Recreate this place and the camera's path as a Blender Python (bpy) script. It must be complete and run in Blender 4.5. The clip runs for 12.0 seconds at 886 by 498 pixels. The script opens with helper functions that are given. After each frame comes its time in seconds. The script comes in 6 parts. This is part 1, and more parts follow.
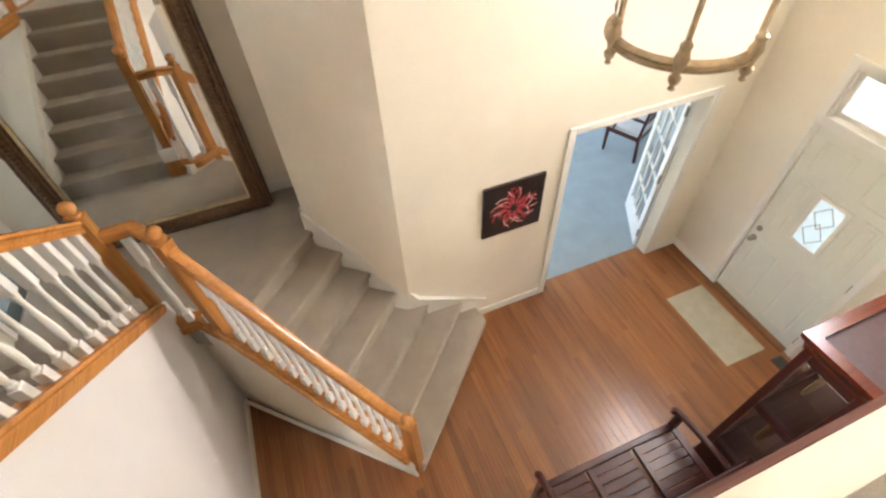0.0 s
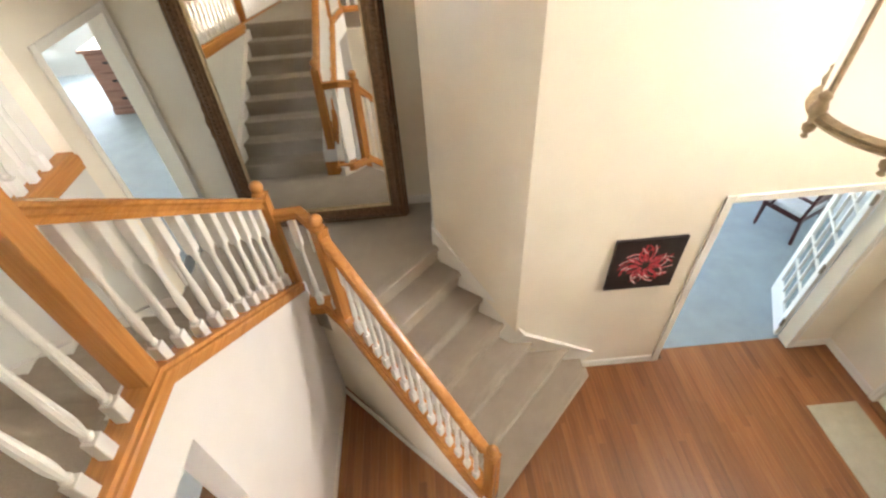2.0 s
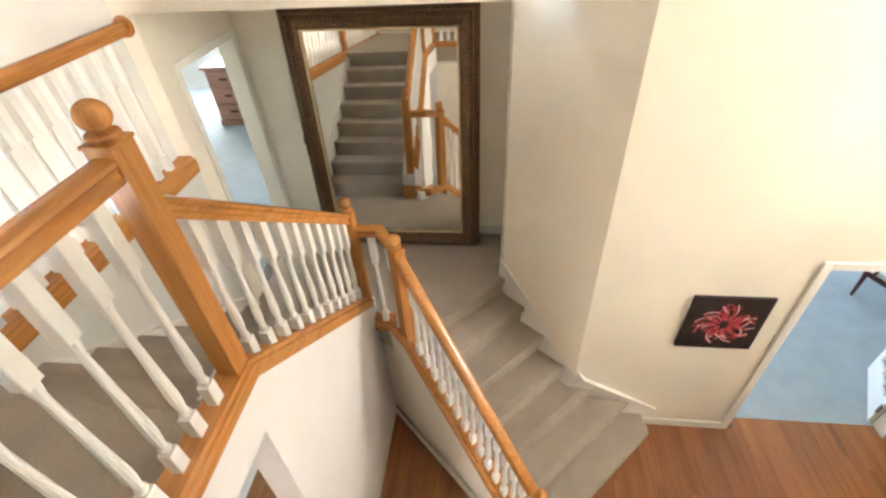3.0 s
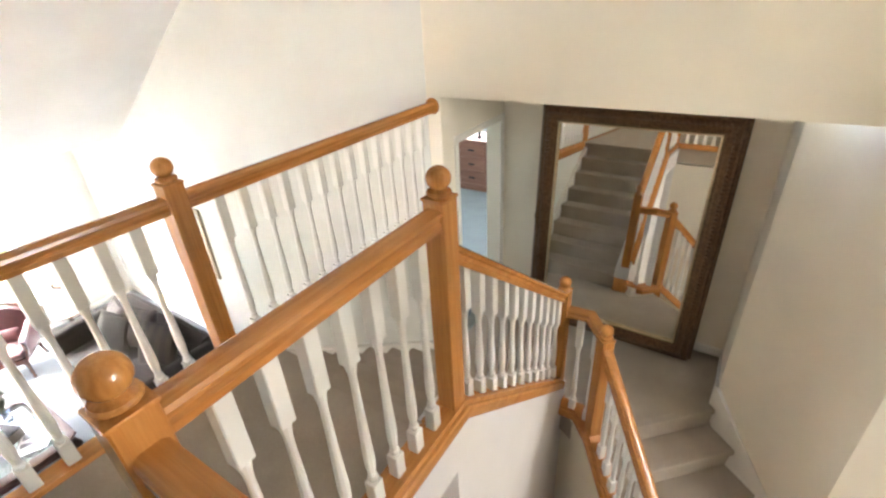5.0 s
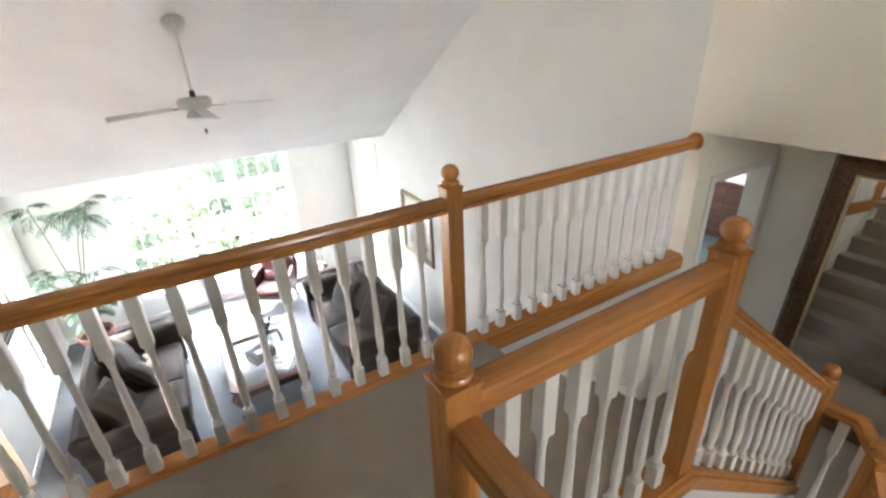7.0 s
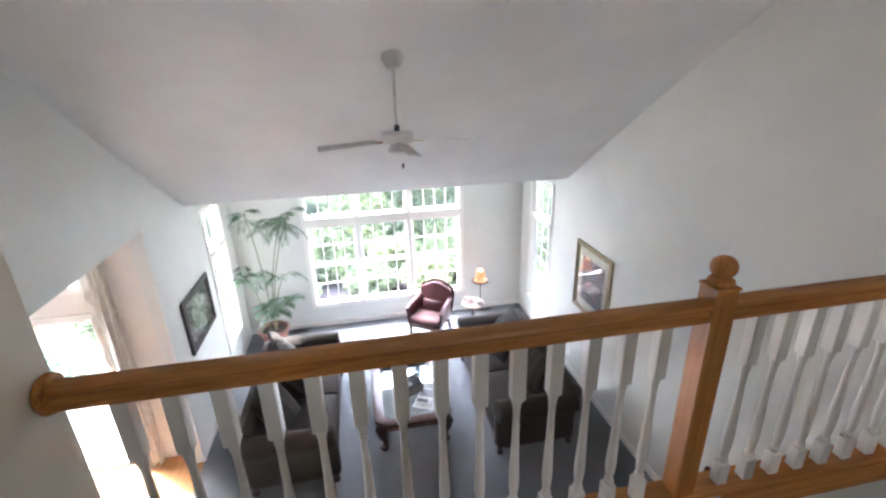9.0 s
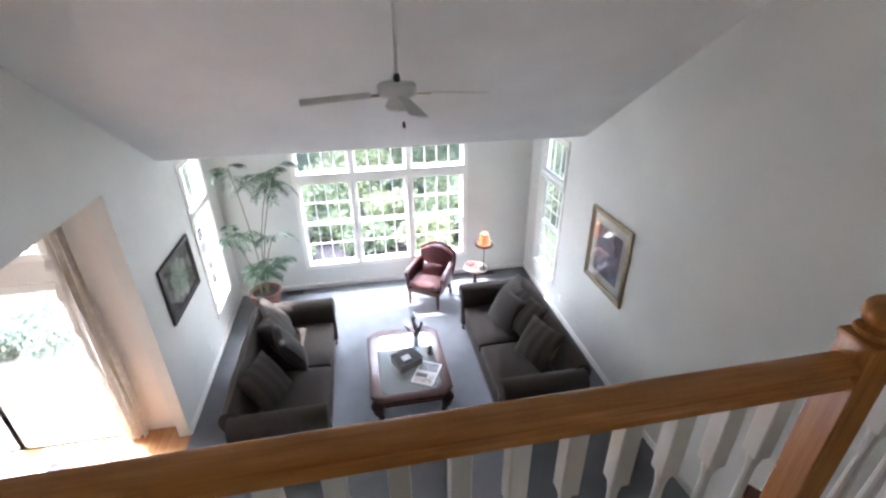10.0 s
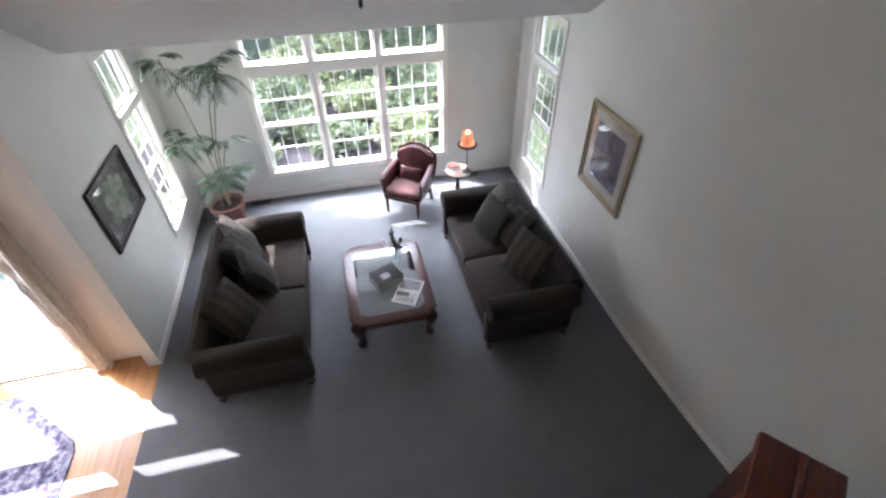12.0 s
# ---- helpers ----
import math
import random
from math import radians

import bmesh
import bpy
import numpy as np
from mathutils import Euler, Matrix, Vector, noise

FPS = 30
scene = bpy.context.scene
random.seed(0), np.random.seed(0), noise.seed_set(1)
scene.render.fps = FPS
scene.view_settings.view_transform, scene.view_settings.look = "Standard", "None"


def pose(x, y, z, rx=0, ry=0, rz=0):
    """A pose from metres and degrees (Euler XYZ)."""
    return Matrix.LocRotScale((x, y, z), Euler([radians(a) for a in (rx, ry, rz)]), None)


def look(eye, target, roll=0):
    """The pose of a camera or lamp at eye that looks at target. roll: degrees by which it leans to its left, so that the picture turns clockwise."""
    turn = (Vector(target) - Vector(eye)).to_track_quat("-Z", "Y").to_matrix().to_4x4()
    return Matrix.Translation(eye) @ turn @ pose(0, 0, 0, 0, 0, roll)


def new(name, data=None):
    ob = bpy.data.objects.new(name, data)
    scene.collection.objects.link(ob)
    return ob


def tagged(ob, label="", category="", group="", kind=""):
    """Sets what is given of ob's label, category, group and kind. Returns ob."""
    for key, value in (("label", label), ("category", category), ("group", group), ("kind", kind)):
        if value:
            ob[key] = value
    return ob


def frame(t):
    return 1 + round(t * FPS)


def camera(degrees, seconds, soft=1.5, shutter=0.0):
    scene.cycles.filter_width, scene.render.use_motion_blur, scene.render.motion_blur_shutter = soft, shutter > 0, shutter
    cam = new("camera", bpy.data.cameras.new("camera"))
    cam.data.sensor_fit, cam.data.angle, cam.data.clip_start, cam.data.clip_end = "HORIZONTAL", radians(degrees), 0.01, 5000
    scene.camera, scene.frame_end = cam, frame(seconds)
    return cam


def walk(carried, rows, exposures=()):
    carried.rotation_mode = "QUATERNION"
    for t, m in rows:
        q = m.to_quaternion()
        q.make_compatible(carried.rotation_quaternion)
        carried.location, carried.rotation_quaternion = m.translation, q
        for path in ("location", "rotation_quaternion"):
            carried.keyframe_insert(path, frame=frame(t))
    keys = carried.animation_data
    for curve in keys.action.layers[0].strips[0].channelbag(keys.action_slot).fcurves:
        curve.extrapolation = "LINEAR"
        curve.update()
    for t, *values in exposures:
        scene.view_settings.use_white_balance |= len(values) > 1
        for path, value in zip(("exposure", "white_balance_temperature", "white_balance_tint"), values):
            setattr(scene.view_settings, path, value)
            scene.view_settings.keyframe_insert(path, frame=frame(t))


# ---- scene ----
cam = camera(88.2, 12.0, soft=2.4)
METRES, EYE, TILT, LEAN, TURN = 2.68, 4.2, 0.0, 0.0, -19.8
ROWS = [
    (0.0, 0.0, 0.0, 0.0, -2.33, -48.49, 2.06),
    (0.5, -0.0115, -0.0051, 0.0037, 1.29, -47.7, 2.42),
    (1.0, -0.0226, -0.0123, 0.0073, 5.71, -46.4, 2.52),
    (1.5, -0.0364, -0.0199, 0.0121, 10.41, -44.96, 2.69),
    (2.0, -0.0496, -0.0297, 0.018, 15.55, -43.78, 2.97),
    (2.5, -0.0636, -0.0423, 0.0243, 20.54, -41.99, 2.88),
    (3.0, -0.0766, -0.0576, 0.0339, 25.38, -39.63, 2.84),
    (5.0, -0.1204, -0.1496, 0.0697, 52.41, -28.85, 3.07),
    (5.5, -0.1283, -0.1763, 0.0777, 59.65, -27.24, 2.65),
    (6.0, -0.1349, -0.2015, 0.0842, 66.75, -26.43, 2.31),
    (6.5, -0.1433, -0.226, 0.0892, 72.64, -26.31, 2.12),
    (7.0, -0.1504, -0.2516, 0.0967, 78.54, -25.75, 2.49),
    (9.0, -0.3573, -0.3562, 0.1033, 98.86, -21.16, 1.57),
    (9.5, -0.4581, -0.3822, 0.1045, 99.78, -23.44, 0.83),
    (10.0, -0.5674, -0.4114, 0.0930, 99.08, -27.42, 0.55),
    (10.5, -0.6586, -0.4257, 0.0802, 98.67, -32.56, 1.29),
    (11.0, -0.7341, -0.4364, 0.0664, 98.86, -37.15, 2.2),
    (11.5, -0.7788, -0.4370, 0.0559, 98.25, -40.2, 2.06),
    (12.0, -0.8046, -0.4445, 0.0503, 96.28, -41.16, 0.46),
]
EXPOSE = [(0.0, 4.75, 6700, 17), (3.0, 4.85, 6800, 15), (5.0, 4.55, 6500, 14), (6.0, 4.2, 6200, 13), (7.0, 3.8, 6050, 13), (9.0, 3.1, 5800, 17), (10.0, 2.7, 5800, 17), (12.0, 2.15, 5950, 18)]
walk(cam, [(t, pose(0, 0, EYE, TILT, LEAN, TURN) @ pose(METRES * x, METRES * y, METRES * z, 90 + pitch, roll, yaw)) for t, x, y, z, yaw, pitch, roll in ROWS], EXPOSE)

# ---------------------------------------------------------------- light
import random
from math import sin, cos, pi, hypot, atan2, sqrt, tan
rng = random.Random(7)
SUN_TRAVEL = Vector((0.54, 0.66, -1.0)).normalized()
world = bpy.data.worlds.new("world")
scene.world = world
world.use_nodes = True
wn = world.node_tree.nodes
sky = wn.new("ShaderNodeTexSky")
sky.sky_type = 'NISHITA'
sky.sun_disc = False
sky.sun_elevation = math.asin(-SUN_TRAVEL.z)
sky.sun_rotation = atan2(-SUN_TRAVEL.x, -SUN_TRAVEL.y)
wn["Background"].inputs["Strength"].default_value = 0.15
world.node_tree.links.new(sky.outputs[0], wn["Background"].inputs["Color"])
sun = new("sun", bpy.data.lights.new("sun", 'SUN'))
sun.data.energy, sun.data.angle, sun.data.color = 5.0, radians(0.5), (1.0, 0.95, 0.87)
sun.matrix_world = look((0, 0, 30), Vector((0, 0, 30)) + SUN_TRAVEL)


def area_lamp(name, x, y, z, target, w, h, power, color=(1, 1, 1)):
    lamp = new(name, bpy.data.lights.new(name, 'AREA'))
    lamp.data.shape, lamp.data.size, lamp.data.size_y = 'RECTANGLE', w, h
    lamp.data.energy, lamp.data.color = power, color
    lamp.matrix_world = look((x, y, z), target)
    return lamp


# added area lamps that stand in for skylight through the windows
SKYC = (0.90, 0.95, 1.0)
area_lamp("sky_back", -11.3, -0.2, 4.9, (-8.3, -0.2, 0.5), 6.0, 2.2, 600, SKYC)
area_lamp("sky_right", -8.3, 9.0, 5.2, (-8.3, 0.0, 1.2), 5.0, 3.0, 210, SKYC)
area_lamp("sky_left", -8.3, -9.0, 5.2, (-8.3, 0.0, 1.2), 5.0, 3.0, 210, SKYC)
area_lamp("sky_patio", -11.5, -6.0, 5.2, (-4.5, -4.2, 0.6), 5.0, 3.5, 170, SKYC)
# unseen fill lamps added inside the study and the bedroom
area_lamp("study_fill_lamp", 2.7, 6.9, 2.3, (2.7, 2.6, 0.3), 2.4, 0.5, 2.3, (0.85, 0.93, 1.0))
area_lamp("bedroom_fill_lamp", -5.0, 8.1, 3.55, (-4.0, 4.0, 1.3), 1.8, 0.4, 6, (0.9, 0.95, 1.0))
# added lamp in the upper window opening, tinted warm, in place of daylight
area_lamp("sky_foyer_window", 3.98, 1.33, 4.15, (-0.4, 1.5, 2.2), 1.35, 1.45, 6.0, (1.0, 0.93, 0.80))


# ---------------------------------------------------------------- materials
def material(name, rough=0.5, metal=0.0):
    m = bpy.data.materials.new(name)
    m.use_nodes = True
    b = m.node_tree.nodes["Principled BSDF"]
    b.inputs["Roughness"].default_value = rough
    b.inputs["Metallic"].default_value = metal
    return m, m.node_tree.nodes, m.node_tree.links, b


def coords(n, l, scale, use="Object"):
    tc = n.new("ShaderNodeTexCoord")
    mp = n.new("ShaderNodeMapping")
    mp.inputs["Scale"].default_value = scale
    l.new(tc.outputs[use], mp.inputs["Vector"])
    return mp.outputs["Vector"]


def noise(n, l, vec, scale, detail=4.0, rough=0.55):
    t = n.new("ShaderNodeTexNoise")
    t.inputs["Scale"].default_value, t.inputs["Detail"].default_value, t.inputs["Roughness"].default_value = scale, detail, rough
    if vec is not None:
        l.new(vec, t.inputs["Vector"])
    return t.outputs["Fac"]


def ramp(n, l, fac, stops):
    r = n.new("ShaderNodeValToRGB")
    e = r.color_ramp.elements
    while len(e) < len(stops):
        e.new(0.5)
    for i, (p, c) in enumerate(stops):
        e[i].position, e[i].color = p, (*c, 1)
    l.new(fac, r.inputs["Fac"])
    return r.outputs["Color"]


def mix(n, l, fac, a, b, blend='MIX'):
    x = n.new("ShaderNodeMix")
    x.data_type, x.blend_type = 'RGBA', blend
    for sock, v in ((x.inputs["Factor"], fac), (x.inputs["A"], a), (x.inputs["B"], b)):
        if isinstance(v, (int, float)):
            sock.default_value = v
        elif isinstance(v, tuple):
            sock.default_value = (*v, 1)
        else:
            l.new(v, sock)
    return x.outputs["Result"]


def bump(n, l, b, height, strength, distance=0.002):
    k = n.new("ShaderNodeBump")
    k.inputs["Strength"].default_value, k.inputs["Distance"].default_value = strength, distance
    l.new(height, k.inputs["Height"])
    l.new(k.outputs["Normal"], b.inputs["Normal"])


def paint(name, c, rough=0.6, var=0.05, bumps=0.12):
    m, n, l, b = material(name, rough)
    v = coords(n, l, (1, 1, 1))
    lo, hi = tuple(x * (1 - var) for x in c), tuple(min(1, x * (1 + var)) for x in c)
    big = ramp(n, l, noise(n, l, v, 1.3, 3), [(0.3, lo), (0.7, hi)])
    l.new(big, b.inputs["Base Color"])
    bump(n, l, b, noise(n, l, v, 180, 3), bumps)
    return m


def wood(name, dark, mid, light, rough=0.3, along=0, scale=1.0, coat=0.0, rand=0.25):
    """Long grain along the given axis of the object."""
    m, n, l, b = material(name, rough)
    s = [16 * scale] * 3
    s[along] = 1.0 * scale
    v = coords(n, l, tuple(s))
    info = n.new("ShaderNodeObjectInfo")
    off = n.new("ShaderNodeVectorMath")
    off.operation = 'MULTIPLY_ADD'
    off.inputs[1].default_value = (1, 1, 1)
    sc = n.new("ShaderNodeMath")
    sc.operation = 'MULTIPLY'
    sc.inputs[1].default_value = 37.0
    l.new(info.outputs["Random"], sc.inputs[0])
    l.new(v, off.inputs[0])
    l.new(sc.outputs[0], off.inputs[2])
    g = noise(n, l, off.outputs[0], 1.6, 6, 0.65)
    col = ramp(n, l, g, [(0.28, dark), (0.5, mid), (0.72, light)])
    s2 = [90 * scale] * 3
    s2[along] = 3.0 * scale
    f = noise(n, l, coords(n, l, tuple(s2)), 1.0, 3)
    col = mix(n, l, 0.35, col, ramp(n, l, f, [(0.35, tuple(x * 0.7 for x in mid)), (0.65, light)]))
    if rand:
        r = ramp(n, l, info.outputs["Random"], [(0.0, (1 - rand,) * 3), (1.0, (1.0, 1.0, 1.0))])
        col = mix(n, l, 1.0, col, r, 'MULTIPLY')
    l.new(col, b.inputs["Base Color"])
    b.inputs["Coat Weight"].default_value = coat
    b.inputs["Coat Roughness"].default_value = 0.15
    bump(n, l, b, f, 0.08)
    return m


def cloth(name, lo, hi, scale=260, rough=0.95, bumps=0.5, sheen=0.15, blotch=9.0):
    m, n, l, b = material(name, rough)
    v = coords(n, l, (1, 1, 1))
    fine = noise(n, l, v, scale, 3, 0.7)
    wide = noise(n, l, v, blotch, 4)
    a = ramp(n, l, fine, [(0.3, lo), (0.7, hi)])
    w = ramp(n, l, wide, [(0.3, (0.86, 0.86, 0.86)), (0.7, (1, 1, 1))])
    l.new(mix(n, l, 1.0, a, w, 'MULTIPLY'), b.inputs["Base Color"])
    b.inputs["Sheen Weight"].default_value = sheen
    bump(n, l, b, fine, bumps, 0.004)
    return m


def plain(name, c, rough=0.5, metal=0.0, var=0.12, scale=30):
    m, n, l, b = material(name, rough, metal)
    v = coords(n, l, (1, 1, 1))
    f = noise(n, l, v, scale, 4)
    l.new(ramp(n, l, f, [(0.3, tuple(x * (1 - var) for x in c)), (0.7, tuple(min(1, x * (1 + var)) for x in c))]), b.inputs["Base Color"])
    return m


def glass_mat(name="window_glass", tint=(1, 1, 1), rough=0.0):
    m, n, l, b = material(name, rough)
    b.inputs["Base Color"].default_value = (*tint, 1)
    b.inputs["Transmission Weight"].default_value = 1.0
    b.inputs["IOR"].default_value = 1.45
    return m


def glow(name, c, strength):
    m, n, l, b = material(name, 0.6)
    b.inputs["Base Color"].default_value = (*c, 1)
    b.inputs["Emission Color"].default_value = (*c, 1)
    b.inputs["Emission Strength"].default_value = strength
    return m


WALL = paint("cream_wall_paint", (0.81, 0.755, 0.635), 0.55)
WHITE_WALL = paint("white_wall_paint", (0.78, 0.76, 0.74), 0.55)
WALL_FAMILY = paint("pale_wall_paint", (0.68, 0.68, 0.63), 0.55)
NOOK = paint("beige_nook_paint", (0.73, 0.69, 0.63), 0.55)
CEIL = paint("ceiling_paint", (0.80, 0.80, 0.79), 0.8)
TRIMW = paint("white_gloss_trim", (0.80, 0.78, 0.72), 0.3, 0.03, 0.04)
BALW = paint("white_baluster_paint", (0.80, 0.79, 0.75), 0.28, 0.03, 0.03)
OAK = wood("honey_oak", (0.38, 0.142, 0.032), (0.55, 0.225, 0.053), (0.66, 0.310, 0.090), 0.25, 0, 1.0, 0.35, 0.12)
OAKZ = wood("honey_oak_upright", (0.38, 0.142, 0.032), (0.55, 0.225, 0.053), (0.66, 0.310, 0.090), 0.25, 2, 1.0, 0.35, 0.12)
OAKY = wood("honey_oak_long", (0.38, 0.142, 0.032), (0.55, 0.225, 0.053), (0.66, 0.310, 0.090), 0.25, 1, 1.0, 0.35, 0.12)
PLANK = wood("oak_floor", (0.185, 0.058, 0.019), (0.33, 0.122, 0.039), (0.43, 0.182, 0.064), 0.28, 1, 0.55, 0.15, 0.36)
CARPET = cloth("grey_beige_carpet", (0.32, 0.268, 0.21), (0.52, 0.448, 0.36), 420, 1.0, 0.8, 0.1, 5)
CARPET_F = cloth("grey_carpet", (0.13, 0.135, 0.14), (0.21, 0.215, 0.225), 420, 1.0, 0.8, 0.02, 4)
CARPET_B = cloth("blue_grey_carpet", (0.25, 0.30, 0.31), (0.36, 0.42, 0.43), 420, 1.0, 0.8, 0.1, 4)
GLASS = glass_mat()


# ---------------------------------------------------------------- helpers
def link(name, bm, mat, smooth=False):
    me = bpy.data.meshes.new(name)
    bm.normal_update()
    bm.to_mesh(me)
    bm.free()
    if mat:
        me.materials.append(mat)
    if smooth:
        for p in me.polygons:
            p.use_smooth = True
        me.set_sharp_from_angle(angle=radians(35))
    return new(name, me)


def part(name, bm, mat, parent, label="", smooth=False, m=None):
    ob = link(name, bm, mat, smooth)
    if parent:
        ob.parent = parent
    if m is not None:
        ob.matrix_basis = m
    if label:
        tagged(ob, label)
    return ob


def share(name, source, parent, m):
    """Another part on the mesh of an earlier one."""
    ob = new(name, source.data)
    ob.parent = parent
    ob.matrix_basis = m
    return ob


def thing(name, label, category, m=None, group="", kind=""):
    ob = new(name)
    ob.empty_display_size = 0.05
    if m is not None:
        ob.matrix_basis = m
    return tagged(ob, label, category, group, kind)


def setting(ob, label="", category=""):
    return tagged(ob, label, category, kind="structure")


def box(bm, x0, x1, y0, y1, z0, z1, bevel=0.0, seg=1):
    r = bmesh.ops.create_cube(bm, size=1.0)
    vs = r["verts"]
    bmesh.ops.scale(bm, vec=(x1 - x0, y1 - y0, z1 - z0), verts=vs)
    bmesh.ops.translate(bm, vec=((x0 + x1) / 2, (y0 + y1) / 2, (z0 + z1) / 2), verts=vs)
    if bevel:
        es = list({e for v in vs for e in v.link_edges})
        bmesh.ops.bevel(bm, geom=es, offset=bevel, segments=seg, profile=0.6, affect='EDGES')
    return bm


def box_bm(*a, **k):
    return box(bmesh.new(), *a, **k)


def prism(bm, pts, z0, z1, bevel_top=0.0, seg=2):
    """An upright prism over a plan outline."""
    area = sum(a[0] * b[1] - b[0] * a[1] for a, b in zip(pts, pts[1:] + pts[:1]))
    if area < 0:
        pts = pts[::-1]
    lo = [bm.verts.new((x, y, z0)) for x, y in pts]
    hi = [bm.verts.new((x, y, z1)) for x, y in pts]
    bm.faces.new(lo[::-1])
    top = bm.faces.new(hi)
    for i in range(len(pts)):
        j = (i + 1) % len(pts)
        bm.faces.new((lo[i], lo[j], hi[j], hi[i]))
    if bevel_top:
        bmesh.ops.bevel(bm, geom=list(top.edges), offset=bevel_top, segments=seg, profile=0.5, affect='EDGES')
    return bm


def prism_bm(*a, **k):
    return prism(bmesh.new(), *a, **k)


def lathe(bm, prof, seg=16, cx=0.0, cy=0.0, cap=True):
    rings = []
    for r, z in prof:
        rings.append([bm.verts.new((cx + r * cos(2 * pi * i / seg), cy + r * sin(2 * pi * i / seg), z)) for i in range(seg)])
    for a, b in zip(rings, rings[1:]):
        for i in range(seg):
            j = (i + 1) % seg
            bm.faces.new((a[i], a[j], b[j], b[i]))
    if cap:
        bm.faces.new(rings[0][::-1])
        bm.faces.new(rings[-1])
    return bm


def lathe_bm(*a, **k):
    return lathe(bmesh.new(), *a, **k)


def sweep(bm, path, prof, closed=False, up=(0, 0, 1)):
    """A profile (side, height) carried along a path of points, mitred at the corners."""
    pts = [Vector(p) for p in path]
    k = len(pts)
    rings = []
    for i, p in enumerate(pts):
        if closed:
            d0, d1 = (p - pts[i - 1]).normalized(), (pts[(i + 1) % k] - p).normalized()
        else:
            d0 = (p - pts[i - 1]).normalized() if i else (pts[1] - p).normalized()
            d1 = (pts[i + 1] - p).normalized() if i < k - 1 else d0
        d = (d0 + d1).normalized()
        side = d.cross(Vector(up))
        side.normalize()
        high = side.cross(d).normalized()
        wide = 1.0 / max(0.35, d.dot(d0))
        rings.append([bm.verts.new(p + side * (a * wide) + high * b) for a, b in prof])
    m = len(prof)
    runs = list(zip(rings, rings[1:] + rings[:1])) if closed else list(zip(rings, rings[1:]))
    for a, b in runs:
        for i in range(m):
            j = (i + 1) % m
            bm.faces.new((a[i], a[j], b[j], b[i]))
    if not closed:
        bm.faces.new(rings[0][::-1])
        bm.faces.new(rings[-1])
    bmesh.ops.recalc_face_normals(bm, faces=bm.faces)
    return bm


def sweep_bm(*a, **k):
    return sweep(bmesh.new(), *a, **k)


def wall(name, axis, c0, c1, u0, u1, z0, z1, holes, mat, label=""):
    """A wall between two planes across an axis, with openings (u0, u1, z0, z1) that go through it."""
    us = sorted({u0, u1, *[h[i] for h in holes for i in (0, 1) if u0 < h[i] < u1]})
    zs = sorted({z0, z1, *[h[i] for h in holes for i in (2, 3) if z0 < h[i] < z1]})
    full = {}
    for i in range(len(us) - 1):
        for j in range(len(zs) - 1):
            u, z = (us[i] + us[i + 1]) / 2, (zs[j] + zs[j + 1]) / 2
            full[i, j] = not any(h[0] < u < h[1] and h[2] < z < h[3] for h in holes)
    bm = bmesh.new()
    vs = {}

    def v(i, j, c):
        if (i, j, c) not in vs:
            p = (c, us[i], zs[j]) if axis == "x" else (us[i], c, zs[j])
            vs[i, j, c] = bm.verts.new(p)
        return vs[i, j, c]
    for (i, j), solid in full.items():
        if not solid:
            continue
        for c in (c0, c1):
            bm.faces.new((v(i, j, c), v(i + 1, j, c), v(i + 1, j + 1, c), v(i, j + 1, c)))
        for di, dj, a, b in ((-1, 0, (i, j), (i, j + 1)), (1, 0, (i + 1, j), (i + 1, j + 1)), (0, -1, (i, j), (i + 1, j)), (0, 1, (i, j + 1), (i + 1, j + 1))):
            if not full.get((i + di, j + dj), False):
                bm.faces.new((v(*a, c0), v(*b, c0), v(*b, c1), v(*a, c1)))
    bmesh.ops.recalc_face_normals(bm, faces=bm.faces)
    return setting(link(name, bm, mat), label or "painted plaster wall", "wall")


def at(x, y, z, rz=0.0, rx=0.0, ry=0.0):
    return pose(x, y, z, rx, ry, rz)


# ---------------------------------------------------------------- plan
RISE = 0.185
LAND = 7 * RISE            # landing
UP = 15 * RISE             # upper floor
TOP = 5.6
KNEE = -1.20               # foyer face of the wall under the upper flight
RAILX = -2.47              # balcony railing over the family room
S2 = sqrt(0.5)


def sp(s, q):
    """A plan point from the distance along the lower flight and across it (x + y = q)."""
    return ((q + s / S2) / 2, (q - s / S2) / 2)


# floors
foyer = setting(link("floor", box_bm(-1.3, 3.86, -0.17, 2.60, -0.12, -0.012), plain("subfloor", (0.10, 0.05, 0.025), 0.8)), "honey oak strip floor of the foyer", "floor")
setting(link("family_room_floor", box_bm(-9.35, -2.47, -2.80, 2.55, -0.12, 0.0), CARPET_F), "grey cut-pile carpet", "floor")
setting(link("passage_floor", box_bm(-2.47, -1.3, -2.8, 2.40, -0.12, 0.0), wood("oak_passage_floor", (0.22, 0.085, 0.03), (0.34, 0.145, 0.05), (0.43, 0.20, 0.075), 0.25, 1, 0.8, 0.3, 0)), "oak floor of the passage", "floor")
setting(link("nook_floor", box_bm(-6.3, -2.47, -6.6, -2.80, -0.12, 0.0), wood("oak_nook_floor", (0.30, 0.14, 0.05), (0.42, 0.21, 0.08), (0.52, 0.28, 0.12), 0.25, 0, 0.8, 0.3, 0)), "oak floor of the breakfast nook", "floor")
setting(link("study_floor", box_bm(0.4, 5.2, 2.585, 7.0, -0.12, 0.004), CARPET_B), "pale blue-grey carpet of the study", "floor")
setting(link("bedroom_floor", box_bm(-7.0, -2.41, 2.84, 8.2, LAND - 0.15, LAND), CARPET_B), "blue-grey carpet of the bedroom", "floor")
hall = bmesh.new()
